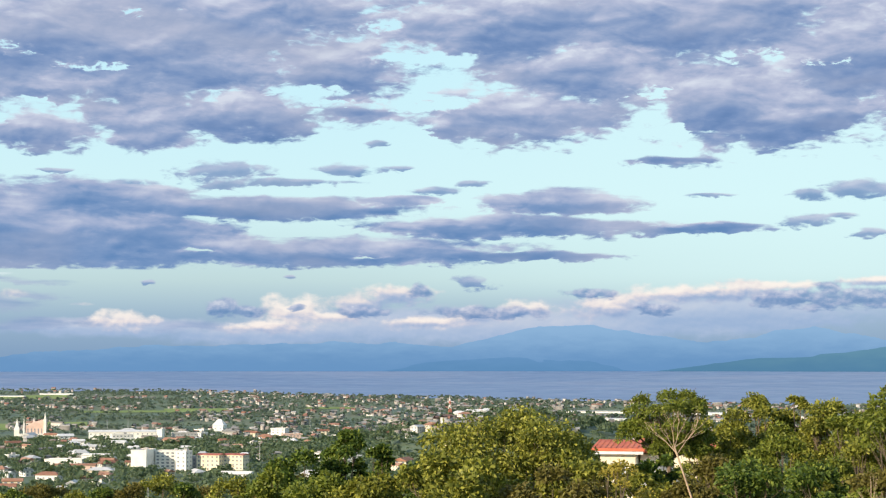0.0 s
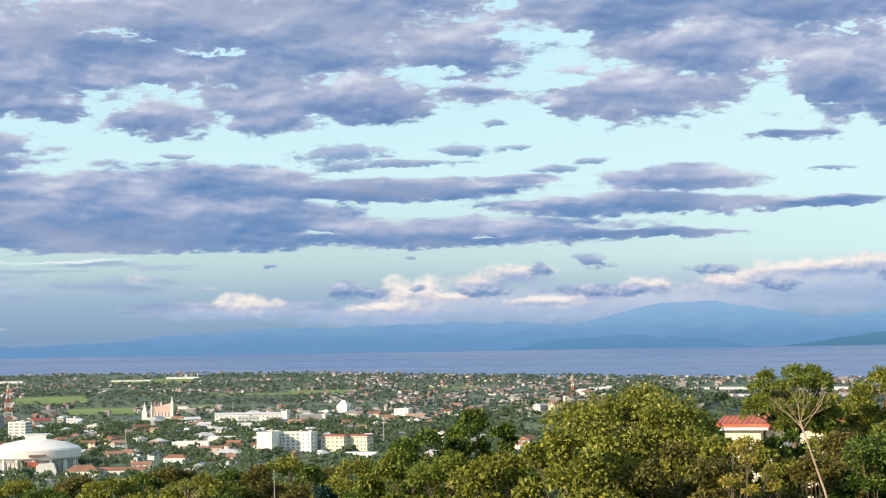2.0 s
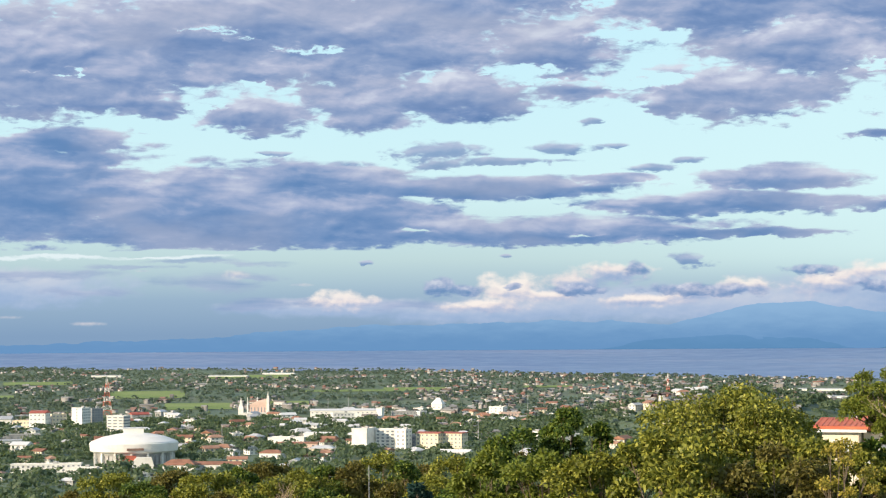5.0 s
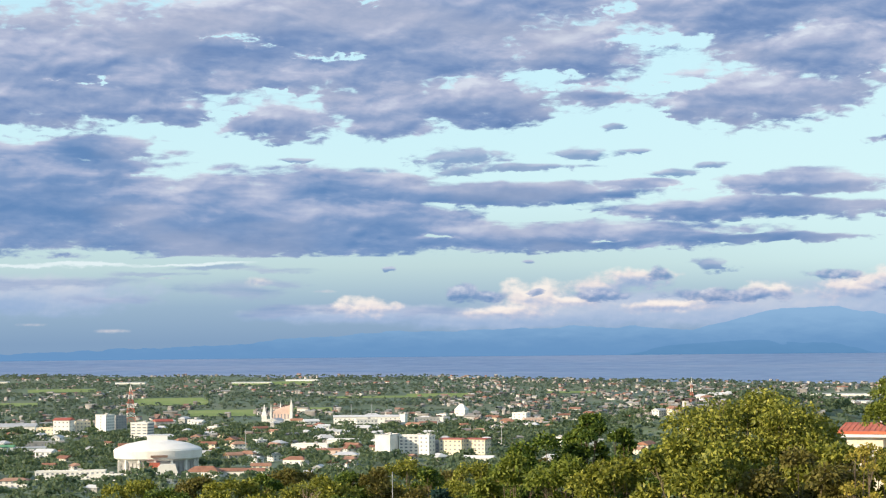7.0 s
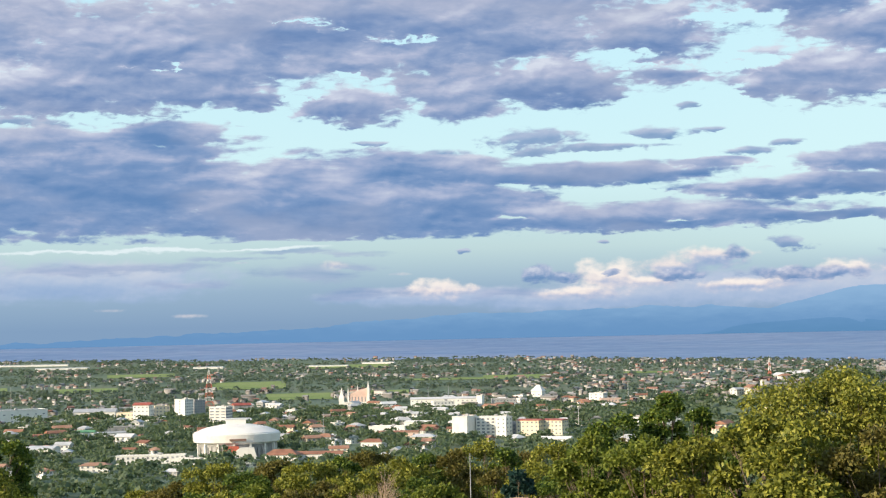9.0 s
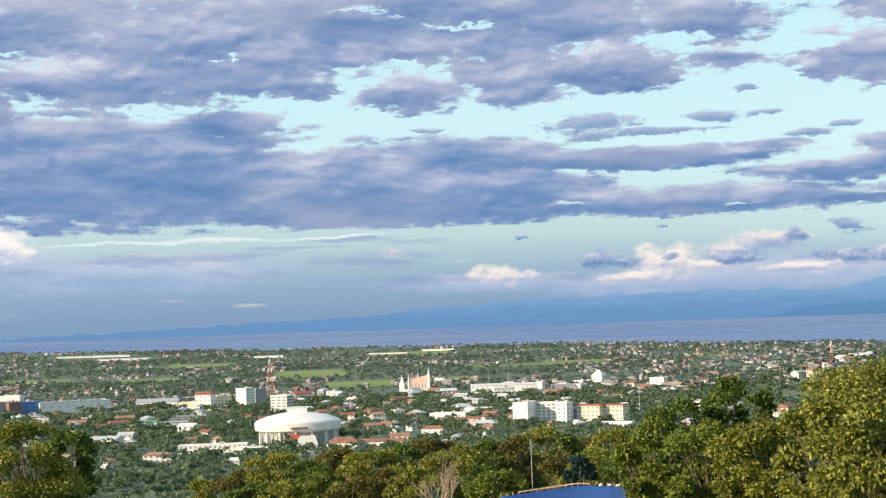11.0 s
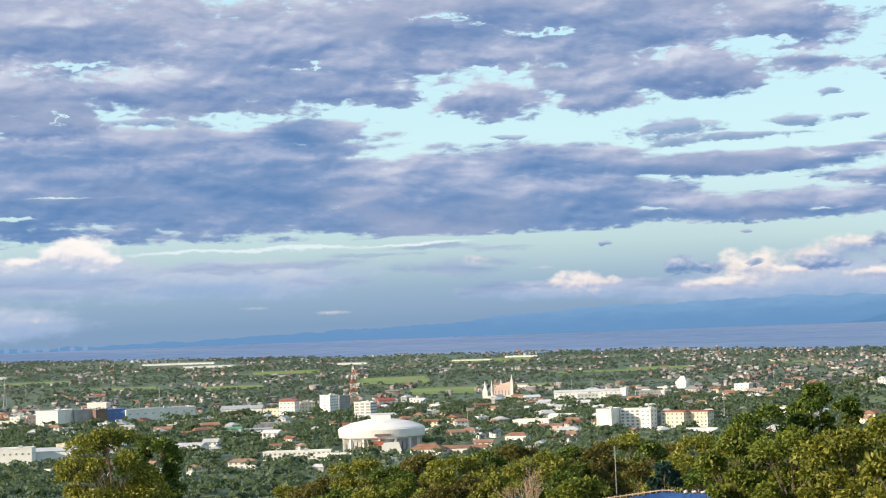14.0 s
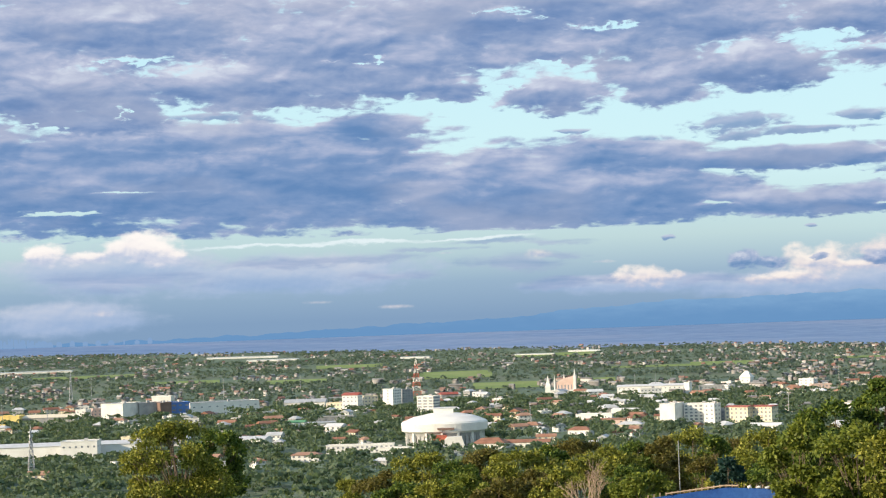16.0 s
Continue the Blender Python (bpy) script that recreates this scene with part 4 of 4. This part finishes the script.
for k in KINDS:
    for o in list(k.children_recursive) + [k]:
        bpy.data.objects.remove(o)


def far_houses(count):
    """The built-up plain out to the shore, too many and too small to tell apart."""
    walls, roofs = [], []
    rng = random.Random(8)
    n = 0
    while n < count:
        t, far = rng.uniform(-33, 17), 1900 + (8600 - 1900) * rng.random() ** 1.3
        (x, y, z), s = at(t, far)
        lump = noise.noise((t * .55, far * .0022, 9)) + .5 * noise.noise((t * 1.7, far * .005, 2))
        if t > -8:
            lump += .25
        if lump + rng.uniform(-.2, .2) < .16 or not free(x, y):
            continue
        n += 1
        w, d, h = rng.uniform(2.0, 4.4) * s, rng.uniform(2.0, 3.4) * s, rng.choice((2.6, 3, 3.5, 5, 6)) * s
        if rng.random() < .06:
            w, h = w * 2.6, h * 1.2
        a = radians(-t + rng.choice((-35, -15, 10, 55)) + rng.uniform(-8, 8))
        c, sn = math.cos(a), math.sin(a)

        def spin(px, py, pz):
            return (x + px * c - py * sn, y + px * sn + py * c, z + pz)
        walls.append([spin(px, py, pz) for pz in (-3 * s, h) for px, py in ((-w, -d), (w, -d), (w, d), (-w, d))])
        o, rise = .6 * s, rng.choice((.4, 2.2, 2.8)) * s
        roofs.append([spin(px, py, pz) for px, py, pz in ((-w - o, -d - o, h), (w + o, -d - o, h), (w + o, d + o, h), (-w - o, d + o, h), (-w - o, 0, h + rise), (w + o, 0, h + rise))])
    wv = np.array(walls).reshape(-1, 3)
    base = (np.arange(n) * 8)[:, None, None]
    wq = np.array([(0, 1, 5, 4), (1, 2, 6, 5), (2, 3, 7, 6), (3, 0, 4, 7), (4, 5, 6, 7)])[None] + base
    rv = np.array(roofs).reshape(-1, 3)
    rq = np.array([(0, 1, 5, 4), (2, 3, 4, 5), (0, 3, 2, 1), (0, 4, 4, 3)][:3])[None] + (np.arange(n) * 6)[:, None, None]
    ob = new("far_houses")
    tagged(ob, "scattered white and red-roofed houses on the plain", "houses", kind="stuff")
    for name, v, q, m in (("walls", wv, wq.reshape(-1, 4), M_far_walls), ("roofs", rv, rq.reshape(-1, 4), M_far_roofs)):
        p = new(name, from_arrays(name, v, q, m))
        p.parent = ob


far_houses(3800)


# ---- trees of the plain ----
def clump_trees(name, label, spots, per_tree, leaf, material, seed):
    """Many small far trees in one mesh: each a lumpy crown of leaf sprays on a stem."""
    rng = np.random.default_rng(seed)
    p = np.array(spots)                                     # x, y, z, height, width
    n = len(p)
    lobes = rng.normal(size=(n, 6, 3)) * (.28, .28, .16)
    pick = rng.integers(0, 6, (n, per_tree))
    d = rng.normal(size=(n, per_tree, 3))
    d /= np.linalg.norm(d, axis=2, keepdims=True)
    d[..., 2] = np.abs(d[..., 2]) * 1.1 - .25
    unit = np.take_along_axis(lobes, pick[..., None].repeat(3, 2), 1) + d * rng.uniform(.18, .34, (n, per_tree, 1)) * (1, 1, .8)
    centre = np.empty((n, per_tree, 3))
    centre[..., 0] = p[:, None, 0] + unit[..., 0] * p[:, None, 4]
    centre[..., 1] = p[:, None, 1] + unit[..., 1] * p[:, None, 4]
    centre[..., 2] = p[:, None, 2] + p[:, None, 3] * (.62 + unit[..., 2] * .62)
    out = d + rng.normal(size=d.shape) * .45
    out /= np.linalg.norm(out, axis=2, keepdims=True)
    side = np.cross(out, rng.normal(size=d.shape))
    side /= np.linalg.norm(side, axis=2, keepdims=True)
    up = np.cross(out, side)
    k = (leaf * rng.uniform(.6, 1.3, (n, per_tree)) * (p[:, None, 4] / 9))[..., None]
    quad = np.stack([centre + side * k, centre + up * k * .8 + out * k * .25, centre - side * k, centre - up * k * .8 + out * k * .2], 2)
    verts = quad.reshape(-1, 3)
    quads = np.arange(len(verts)).reshape(-1, 4)
    return tagged(new(name, from_arrays(name, verts, quads, material)), label, "trees", kind="stuff")


GROVE = random.Random(33)


def sow(count, near, away, power, gate):
    spots = []
    tries = 0
    while len(spots) < count and tries < count * 12:
        tries += 1
        t, far = GROVE.uniform(-33, 17), near + (away - near) * GROVE.random() ** power
        (x, y, z), s = at(t, far)
        if noise.noise((x * .004, y * .009, 1)) + GROVE.uniform(-.5, .5) < gate or not free(x, y, -1):
            continue
        h = GROVE.choice((6, 7, 8, 9, 10, 12)) * GROVE.uniform(.85, 1.15) * s * (.62 if far > NEAR else 1)
        spots.append((x, y, z, h, h * GROVE.uniform(.9, 1.45)))
    return spots


# both tree sheets carry the haze in their base colour
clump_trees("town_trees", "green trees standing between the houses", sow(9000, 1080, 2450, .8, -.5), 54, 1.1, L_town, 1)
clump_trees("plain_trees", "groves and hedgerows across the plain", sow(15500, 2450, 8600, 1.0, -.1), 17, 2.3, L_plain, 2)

# ---- trees on the hill ----
def leaf_mesh(name, centres, aims, length, width, droop, material, rng):
    """Leaves as folded blades: centres and outward aims, one row for each leaf."""
    n = len(centres)
    aim = aims * .6 + rng.normal(size=(n, 3)) * .75
    aim[:, 2] -= droop
    aim /= np.linalg.norm(aim, axis=1, keepdims=True)
    side = np.cross(aim, rng.normal(size=(n, 3)))
    side /= np.linalg.norm(side, axis=1, keepdims=True)
    up = np.cross(side, aim)
    k = rng.uniform(.6, 1.25, (n, 1))
    a, b = length * k, width * k
    quad = np.stack([centres, centres + aim * a * .5 + side * b + up * b * .35, centres + aim * a, centres + aim * a * .5 - side * b + up * b * .35], 1)
    return from_arrays(name, quad.reshape(-1, 3), np.arange(n * 4).reshape(-1, 4), material)


def tree(label, turn, top, far, spread, material, leaf=(.34, .085), leaves=6000, lobes=24, droop=.35, seed=1, crown_low=.22, squash=.9, name="tree", bark=None, group=""):
    """A broadleaf tree. top: how high its tip stands over the eye's level, in degrees; spread: half its crown, in metres."""
    rng = np.random.default_rng(seed)
    (x, y, z), _ = at(turn, far)
    high = EYE + far * math.tan(radians(top)) - z
    ob = thing(name, label, "tree", (x, y, z), radians(rng.uniform(0, 360)), group=group)
    low = high * crown_low
    mid, half = (low + high) / 2, (high - low) / 2
    u = rng.normal(size=(lobes, 3))
    u /= (np.abs(u) ** 3).sum(1, keepdims=True) ** (1 / 3)
    u *= rng.uniform(.50, .84, (lobes, 1))
    u[:, 2] = np.where(u[:, 2] < -.5, u[:, 2] * .6, u[:, 2])
    u[0] = (0, 0, .76)
    heart = u * (spread, spread, half) + (0, 0, mid)
    size = spread * rng.uniform(.24, .40, lobes) * squash
    size = np.minimum(size, (high - heart[:, 2]) + .12)
    size = np.maximum(size, spread * .16)
    pick = rng.integers(0, lobes, leaves)
    d = rng.normal(size=(leaves, 3))
    d /= np.linalg.norm(d, axis=1, keepdims=True)
    d[:, 2] = np.where(d[:, 2] < -.3, -d[:, 2] * .5, d[:, 2])
    c = heart[pick] + d * (size[pick] * rng.uniform(.45, 1.08, leaves) ** .6)[:, None] * (1, 1, .85)
    crown = new("crown", leaf_mesh("crown", c, d, leaf[0], leaf[1], droop, material, rng))
    crown.parent = ob
    bm = bmesh.new()
    thick = max(.05, high * .013)
    fork = Vector((rng.uniform(-.2, .2), rng.uniform(-.2, .2), max(.8, low * 1.1)))
    tube(bm, (0, 0, -.4), fork, thick * 1.5, thick, 8)
    for h in heart:
        end = Vector(h)
        knee = fork.lerp(end, .5) + Vector((rng.uniform(-.2, .2), rng.uniform(-.2, .2), rng.uniform(-.1, .3)))
        tube(bm, fork, knee, thick * .55, thick * .32, 5)
        tube(bm, knee, end, thick * .32, thick * .10, 5)
        for k in range(3):
            tip = end + Vector(rng.normal(size=3)) * spread * .17
            tube(bm, knee.lerp(end, .6), tip, thick * .12, thick * .04, 4)
    part("trunk", bm, bark or M_bark, ob)
    return ob


def bare_tree(label, turn, base_turn, top, far, seed, reach=1.0, stems=3, thick=.05, name="bare_tree"):
    """A leafless tree: stems that fork again and again."""
    rng = random.Random(seed)
    (x, y, z), _ = at(base_turn, far)
    high = EYE + far * math.tan(radians(top)) - z
    ob = thing(name, label, "tree", (x, y, z), radians(-base_turn))
    lean = far * math.tan(radians(turn - base_turn)) / high

    def grow(bm, a, way, length, r, depth):
        b = a + way * length
        tube(bm, a, b, r, r * .62, 5)
        if depth == 0:
            return
        for _ in range(2 if depth > 2 else 3):
            new_way = (way + Vector((rng.uniform(-.6, .6), rng.uniform(-.45, .45), rng.uniform(-.1, .25))) * reach).normalized()
            grow(bm, a + way * length * rng.uniform(.7, 1.0), new_way, length * rng.uniform(.62, .9), r * .62, depth - 1)

    for i in range(stems):
        bm = bmesh.new()
        way = Vector((lean + rng.uniform(-.22, .22) * reach, rng.uniform(-.15, .15), 1)).normalized()
        grow(bm, Vector((rng.uniform(-.15, .15) * i, 0, -.3)), way, high * .25, thick, 5)
        part("stem", bm, M_dead, ob)
    return ob


# the large-leaved tree in the middle, and its neighbours
tree("broad olive-green tree with large drooping leaves", 2.35, -1.36, 75, 3.7, L_olive, (0.178, 0.045), 41250, 60, .7, 11, .1)
tree("dense olive bush at the big tree's foot", -0.1, -2.75, 70, 1.7, L_olive, (0.225, 0.059), 9375, 22, .6, 12, .1, name="bush")
tree("dense olive bush at the big tree's foot", 4.0, -3.05, 71, 1.5, L_olive, (0.225, 0.059), 11250, 24, .6, 13, .1, name="bush")
tree("low olive bush on the slope", 1.2, -3.1, 66, 2.2, L_olive, (0.225, 0.059), 11250, 24, .6, 14, .1, name="bush")
tree("low olive bush on the slope", 3.4, -3.2, 66, 2.2, L_dry, (0.202, 0.054), 11250, 24, .6, 15, .1, name="bush")
tree("dark green tree with pointed top", -2.85, -1.95, 90, 1.25, L_green, (0.213, 0.054), 13125, 26, .5, 16, .15)
tree("green tree with rounded shoulder", -4.1, -2.75, 88, 1.9, L_green, (0.213, 0.054), 13125, 26, .5, 17, .15)
tree("green tree with ragged top", -1.80, -2.40, 88, 1.0, L_green, (0.213, 0.054), 9312, 22, .5, 18, .15)
tree("green tree with ragged top", -0.75, -3.15, 86, 1.4, L_green, (0.213, 0.054), 9375, 22, .5, 19, .15)
tree("lower green bush on the slope", -5.1, -3.35, 84, 1.7, L_lime, (0.202, 0.054), 9375, 22, .5, 20, .15, name="bush")
tree("lower green bush on the slope", -3.4, -3.4, 80, 1.9, L_lime, (0.202, 0.054), 11250, 24, .5, 21, .15, name="bush")
tree("lower olive bush on the slope", -1.8, -3.5, 78, 1.9, L_olive, (0.202, 0.054), 11250, 24, .5, 22, .15, name="bush")
# the feathery trees to the right of it
tree("feathery light green tree over a bare trunk", 6.85, -1.0, 80, 1.9, L_lime, (0.160, 0.032), 21250, 46, .9, 31, .60, .7)
tree("olive tree crown behind the red roof", 7.9, -1.75, 120, 2.2, L_olive, (0.202, 0.054), 9375, 22, .5, 32, .3)
tree("rounded olive tree on the slope", 9.55, -1.12, 85, 1.7, L_olive, (0.178, 0.042), 14062, 26, .5, 33, .45)
tree("slender tree with open tuft", 10.75, -1.08, 85, .75, L_olive, (0.166, 0.035), 3375, 10, .5, 34, .55)
tree("olive tree with uneven top", 11.7, -1.2, 80, 1.8, L_olive, (0.178, 0.042), 14062, 26, .5, 35, .4)
tree("tall light green tree with loose twigs", 13.75, -0.35, 62, 2.0, L_lime, (0.166, 0.035), 16875, 30, .6, 36, .15)
tree("tall light green tree with loose twigs", 16.5, 0.3, 60, 2.4, L_lime, (0.166, 0.035), 13125, 26, .6, 37, .15)
tree("dense lime-green bush on the slope", 10.2, -2.15, 74, 1.7, L_lime, (0.166, 0.042), 13125, 26, .5, 38, .1, name="bush")
tree("dense olive bush on the slope", 12.4, -2.3, 70, 2.0, L_olive, (0.178, 0.042), 13125, 26, .5, 39, .1, name="bush")
tree("dense shaded green bush on the slope", 9.3, -3.0, 68, 1.8, L_green, (0.178, 0.042), 12187, 24, .5, 40, .1, name="bush")
tree("dense shaded green bush on the slope", 11.3, -3.1, 66, 1.9, L_green, (0.178, 0.042), 12187, 24, .5, 41, .1, name="bush")
tree("olive bush with dry stems", 8.2, -2.75, 72, 1.5, L_dry, (0.178, 0.042), 10312, 22, .5, 42, .1, name="bush")
tree("dry brown-green bush on the slope", 13.3, -3.2, 62, 1.6, L_dry, (0.178, 0.042), 10312, 22, .5, 43, .1, name="bush")
tree("bush with yellow blossom beside the house", 5.35, -2.85, 64, 1.1, L_yellow, (0.118, 0.035), 4125, 26, .3, 44, .1, name="bush")
tree("olive bush under the bare tree", 6.0, -3.35, 70, 1.5, L_olive, (0.178, 0.042), 10312, 22, .5, 45, .1, name="bush")
tree("olive bush under the bare tree", 7.4, -3.5, 68, 1.3, L_dry, (0.178, 0.042), 9375, 22, .5, 46, .1, name="bush")
tree("dark tree in front of the house", 6.5, -2.35, 95, .8, L_green, (0.190, 0.047), 4687, 14, .5, 47, .2)
tree("dark bush hiding the house wall", 6.75, -2.72, 78, .9, L_green, (.22, .06), 4000, 18, .5, 141, .1, name="bush")
tree("olive bush hiding the house wall", 8.0, -2.5, 84, 1.3, L_olive, (.22, .06), 5000, 20, .5, 142, .1, name="bush")
tree("low olive bush before the house", 4.85, -2.95, 74, 1.0, L_olive, (.22, .06), 4000, 18, .5, 143, .1, name="bush")
tree("low green bush before the house", 5.75, -3.3, 72, 1.0, L_olive, (.22, .06), 4500, 20, .5, 144, .08, name="bush")
tree("small green tree before the house", 6.25, -2.85, 77, .7, L_green, (.22, .06), 3500, 16, .5, 145, .1)
bare_tree("thin leaning bare trunk", 12.3, 13.3, -1.6, 60, 9, .35, 1, .05)
for turn, top, far, spread, leaves, seed in ((8.7, -1.95, 84, 1.5, L_olive, 151), (10.1, -1.72, 82, 1.5, L_lime, 152), (11.2, -1.78, 80, 1.5, L_olive, 153), (12.4, -1.5, 76, 1.6, L_lime, 154), (13.4, -1.35, 70, 1.5, L_olive, 155)):
    tree("dense leafy tree in the thicket on the slope", turn, top, far, spread, leaves, (0.17, 0.042), 11000, 30, .5, seed, .2)


def forked_tree():
    """A tall bare trunk that fans out into thin forking twigs."""
    rng = random.Random(12)
    far = 61
    (x, y, z), _ = at(8.6, far)
    ob = thing("bare_tree", "pale leafless tree with a slender forked trunk", "tree", (x, y, z), radians(-8.6))
    fork = Vector((far * math.tan(radians(7.05 - 8.6)), 0, EYE + far * math.tan(radians(-2.74)) - z))
    bm = bmesh.new()
    knee = fork * .6 + Vector((.06, 0, 0))
    tube(bm, (0, 0, -.4), knee, .05, .036, 8)
    tube(bm, knee, fork, .036, .028, 8)
    part("trunk", bm, M_dead, ob)

    def grow(bm, a, way, length, r, depth):
        b = a + way * length
        tube(bm, a, b, r, r * .7, 5)
        if depth:
            for _ in range(2):
                turned = (way + Vector((rng.uniform(-.55, .55), rng.uniform(-.4, .4), rng.uniform(-.05, .2)))).normalized()
                grow(bm, a + way * length * rng.uniform(.75, 1.0), turned, length * rng.uniform(.6, .85), r * .62, depth - 1)

    for side, up in ((-.9, 1), (-.45, 1), (-.1, 1), (.25, 1), (.7, 1), (1.1, .7)):
        bm = bmesh.new()
        grow(bm, fork - fork.normalized() * rng.uniform(0, .5), Vector((side, rng.uniform(-.3, .3), up)).normalized(), rng.uniform(.4, .62), .015, 4)
        part("limb", bm, M_dead, ob)


forked_tree()
# the row along the lower slope
ROW = [(-17.6, -4.55, 155), (-16.5, -4.05, 150), (-15.5, -4.3, 145), (-14.6, -4.0, 150), (-13.6, -4.1, 140), (-12.7, -3.85, 150), (-11.9, -3.75, 155), (-10.9, -4.0, 145),
       (-10.0, -3.85, 150), (-9.2, -3.75, 150), (-8.35, -3.5, 155), (-7.6, -3.8, 145), (-6.9, -3.9, 150), (-6.1, -3.65, 140), (-5.3, -3.75, 130), (-4.8, -3.3, 120)]
for i, (t, top, far) in enumerate(ROW):
    tree("olive-brown tree in the row below the hilltop", t, top, far, 2.5 + .5 * math.sin(i * 2.1), (L_dry, L_olive, L_green)[i % 3], (0.249, 0.071), 9750, 22, .4, 60 + i, .1, group="trees along the slope")
for i, (t, top, far) in enumerate([(-18.9, -4.75, 170), (-17.2, -4.95, 130), (-15.1, -4.75, 125), (-13.2, -4.7, 120), (-12.4, -4.7, 118), (-10.5, -4.65, 120), (-9.9, -4.9, 112), (-8.0, -4.4, 128), (-7.2, -4.5, 125), (-6.0, -4.5, 112), (-5.2, -4.3, 100), (-14.2, -5.0, 118), (-16.2, -4.9, 125)]):
    tree("green bush on the slope under the row", t, top, far, 1.8, (L_olive, L_green, L_lime, L_dry)[i % 4], (0.213, 0.059), 6750, 18, .4, 90 + i, .08, name="bush", group="bushes on the slope")
# a tree put in for a dark teal patch beside the fence
tree("dark teal-green tree by the fence", -7.35, -4.4, 106, 1.2, L_teal, (.26, .07), 5000, 20, .4, 130, .1)
# the lone tree to the left
tree("spreading olive-green tree with open crown", -23.95, -2.75, 85, 2.7, L_olive, (0.154, 0.042), 20625, 56, .4, 51, .3, .62)
tree("darker green tree behind the spreading one", -22.75, -3.05, 92, 1.7, L_green, (0.190, 0.050), 11250, 22, .4, 52, .3)
bare_tree("bare dead thicket of pale stems", -11.6, -11.55, -3.85, 104, 17, .8, 4, .06)


# ---- house with the red roof ----
def red_house():
    (x, y, z), _ = at(6.85, 180)
    top = EYE + 180 * math.tan(radians(-2.85)) - z
    ob = thing("house", "house with red sheet roof and cream walls behind trees", "house", (x, y, z), radians(-7.0 - 6))
    part("wall", boxes((-6.2, -2.9, -3, 6, -1, top - .1), (-2.7, 7.4, -1, 7, -1, top - .4)), M_cream, ob)
    part("roof", gable(-6.6, -2.4, -3, 6, top, .85, .4, hip=.1), M_red_bright, ob, "red ribbed sheet roof")
    part("roof", gable(-2.6, 7.6, -1, 7, top - .25, 1.2, .5), M_red_bright, ob, "weathered orange sheet roof")
    for i in range(10):
        bm = bmesh.new()
        k = -6.7 + .5 * i
        tube(bm, (k, -3.4, top + .27), (k, 1.4, top + .84), .035, .035, 5)
        part("roof_rib", bm, M_red_bright, ob)
    part("fascia", boxes((-6.9, -2.1, -3.62, -3.5, top - .28, top - .02)), M_white, ob)
    pane = part("window", boxes((-5.2, -3.9, -3.08, -2.98, top - 2.4, top - 1.1)), M_glass, ob)
    part("window_frame", boxes((-5.3, -5.2, -3.12, -2.98, top - 2.5, top - 1.0), (-3.9, -3.8, -3.12, -2.98, top - 2.5, top - 1.0), (-5.2, -3.9, -3.12, -2.98, top - 1.1, top - 1.0), (-5.2, -3.9, -3.12, -2.98, top - 2.5, top - 2.4)), M_white, pane)
    part("window", boxes((-1.6, .4, -1.08, -.98, top - 2.6, top - 1.3)), M_glass, ob)
    part("window", boxes((2.6, 4.6, -1.08, -.98, top - 2.6, top - 1.3)), M_glass, ob)
    part("balcony", boxes((-2.4, .8, -2.6, -1.1, top - 3.4, top - 1.9)), M_white, ob, "white balcony wall")


red_house()


# ---- blue screen fence and pole ----
def fence():
    far = 100
    (x, y, z), _ = at(-7.8, far)
    ob = thing("fence", "blue tarpaulin screen on bamboo posts along the slope", "fence", (x, y, z), radians(7.8))
    n = 22
    line = [(-3.4 + 6.6 * i / (n - 1), .5 - 1.0 * (i / (n - 1)) ** 2, EYE + far * math.tan(radians(-5.64 + .30 * min(1, i / 13) - .04 * max(0, i - 13) / 8)) - z) for i in range(n)]
    bm = bmesh.new()
    cols = [[bm.verts.new((px, py + dy, pz + k)) for k, dy in ((-3.0, .25), (-1.6, .1), (-.75, -.05), (-.08, 0))] for px, py, pz in line]
    for a, b in zip(cols, cols[1:]):
        for i in range(3):
            bm.faces.new((a[i], b[i], b[i + 1], a[i + 1]))
    bmesh.ops.solidify(bm, geom=bm.faces[:], thickness=.03)
    part("screen", bm, M_tarp, ob, "slack blue tarpaulin sheet")
    for i, (px, py, pz) in enumerate(line):
        bm = bmesh.new()
        tube(bm, (px, py + .35, -.4 if i % 3 == 0 else pz - .5), (px + .02, py + .12, pz + .09), .03, .026, 6)
        part("post", bm, M_dead, ob)
    for a, b in zip(line[3:15], line[4:16]):
        bm = bmesh.new()
        tube(bm, (a[0], a[1] - .12, a[2] + .04), (b[0], b[1] - .12, b[2] + .04), .04, .04, 6)
        part("rail", bm, M_dead, ob)
    for i, px in enumerate((1.9, 2.35, 2.8, 3.1)):
        bm = bmesh.new()
        bmesh.ops.create_icosphere(bm, subdivisions=2, radius=.09, matrix=Matrix.LocRotScale((px, -.2 - .15 * i, line[16 + i][2] - .02), None, (1.3, .6, .8)))
        for v in bm.verts:
            v.co += Vector((noise.noise(v.co * 7), 0, noise.noise(v.co * 9))) * .05
        part("sheet_fold", bm, M_steel_white, ob, "pale folded sheet over the top")


fence()
(px, py, pz), _ = at(-8.77, 112)
utility = thing("pole", "thin grey steel pole among the trees", "pole", (px, py, pz), radians(8.77))
bm = bmesh.new()
tube(bm, (0, 0, -.4), (0, 0, EYE + 112 * math.tan(radians(-3.95)) - pz), .035, .02, 8)
part("shaft", bm, M_steel, utility)
bm = bmesh.new()
tube(bm, (0, 0, -.4), (0, 0, .5), .10, .09, 8)
part("collar", bm, M_steel, utility)
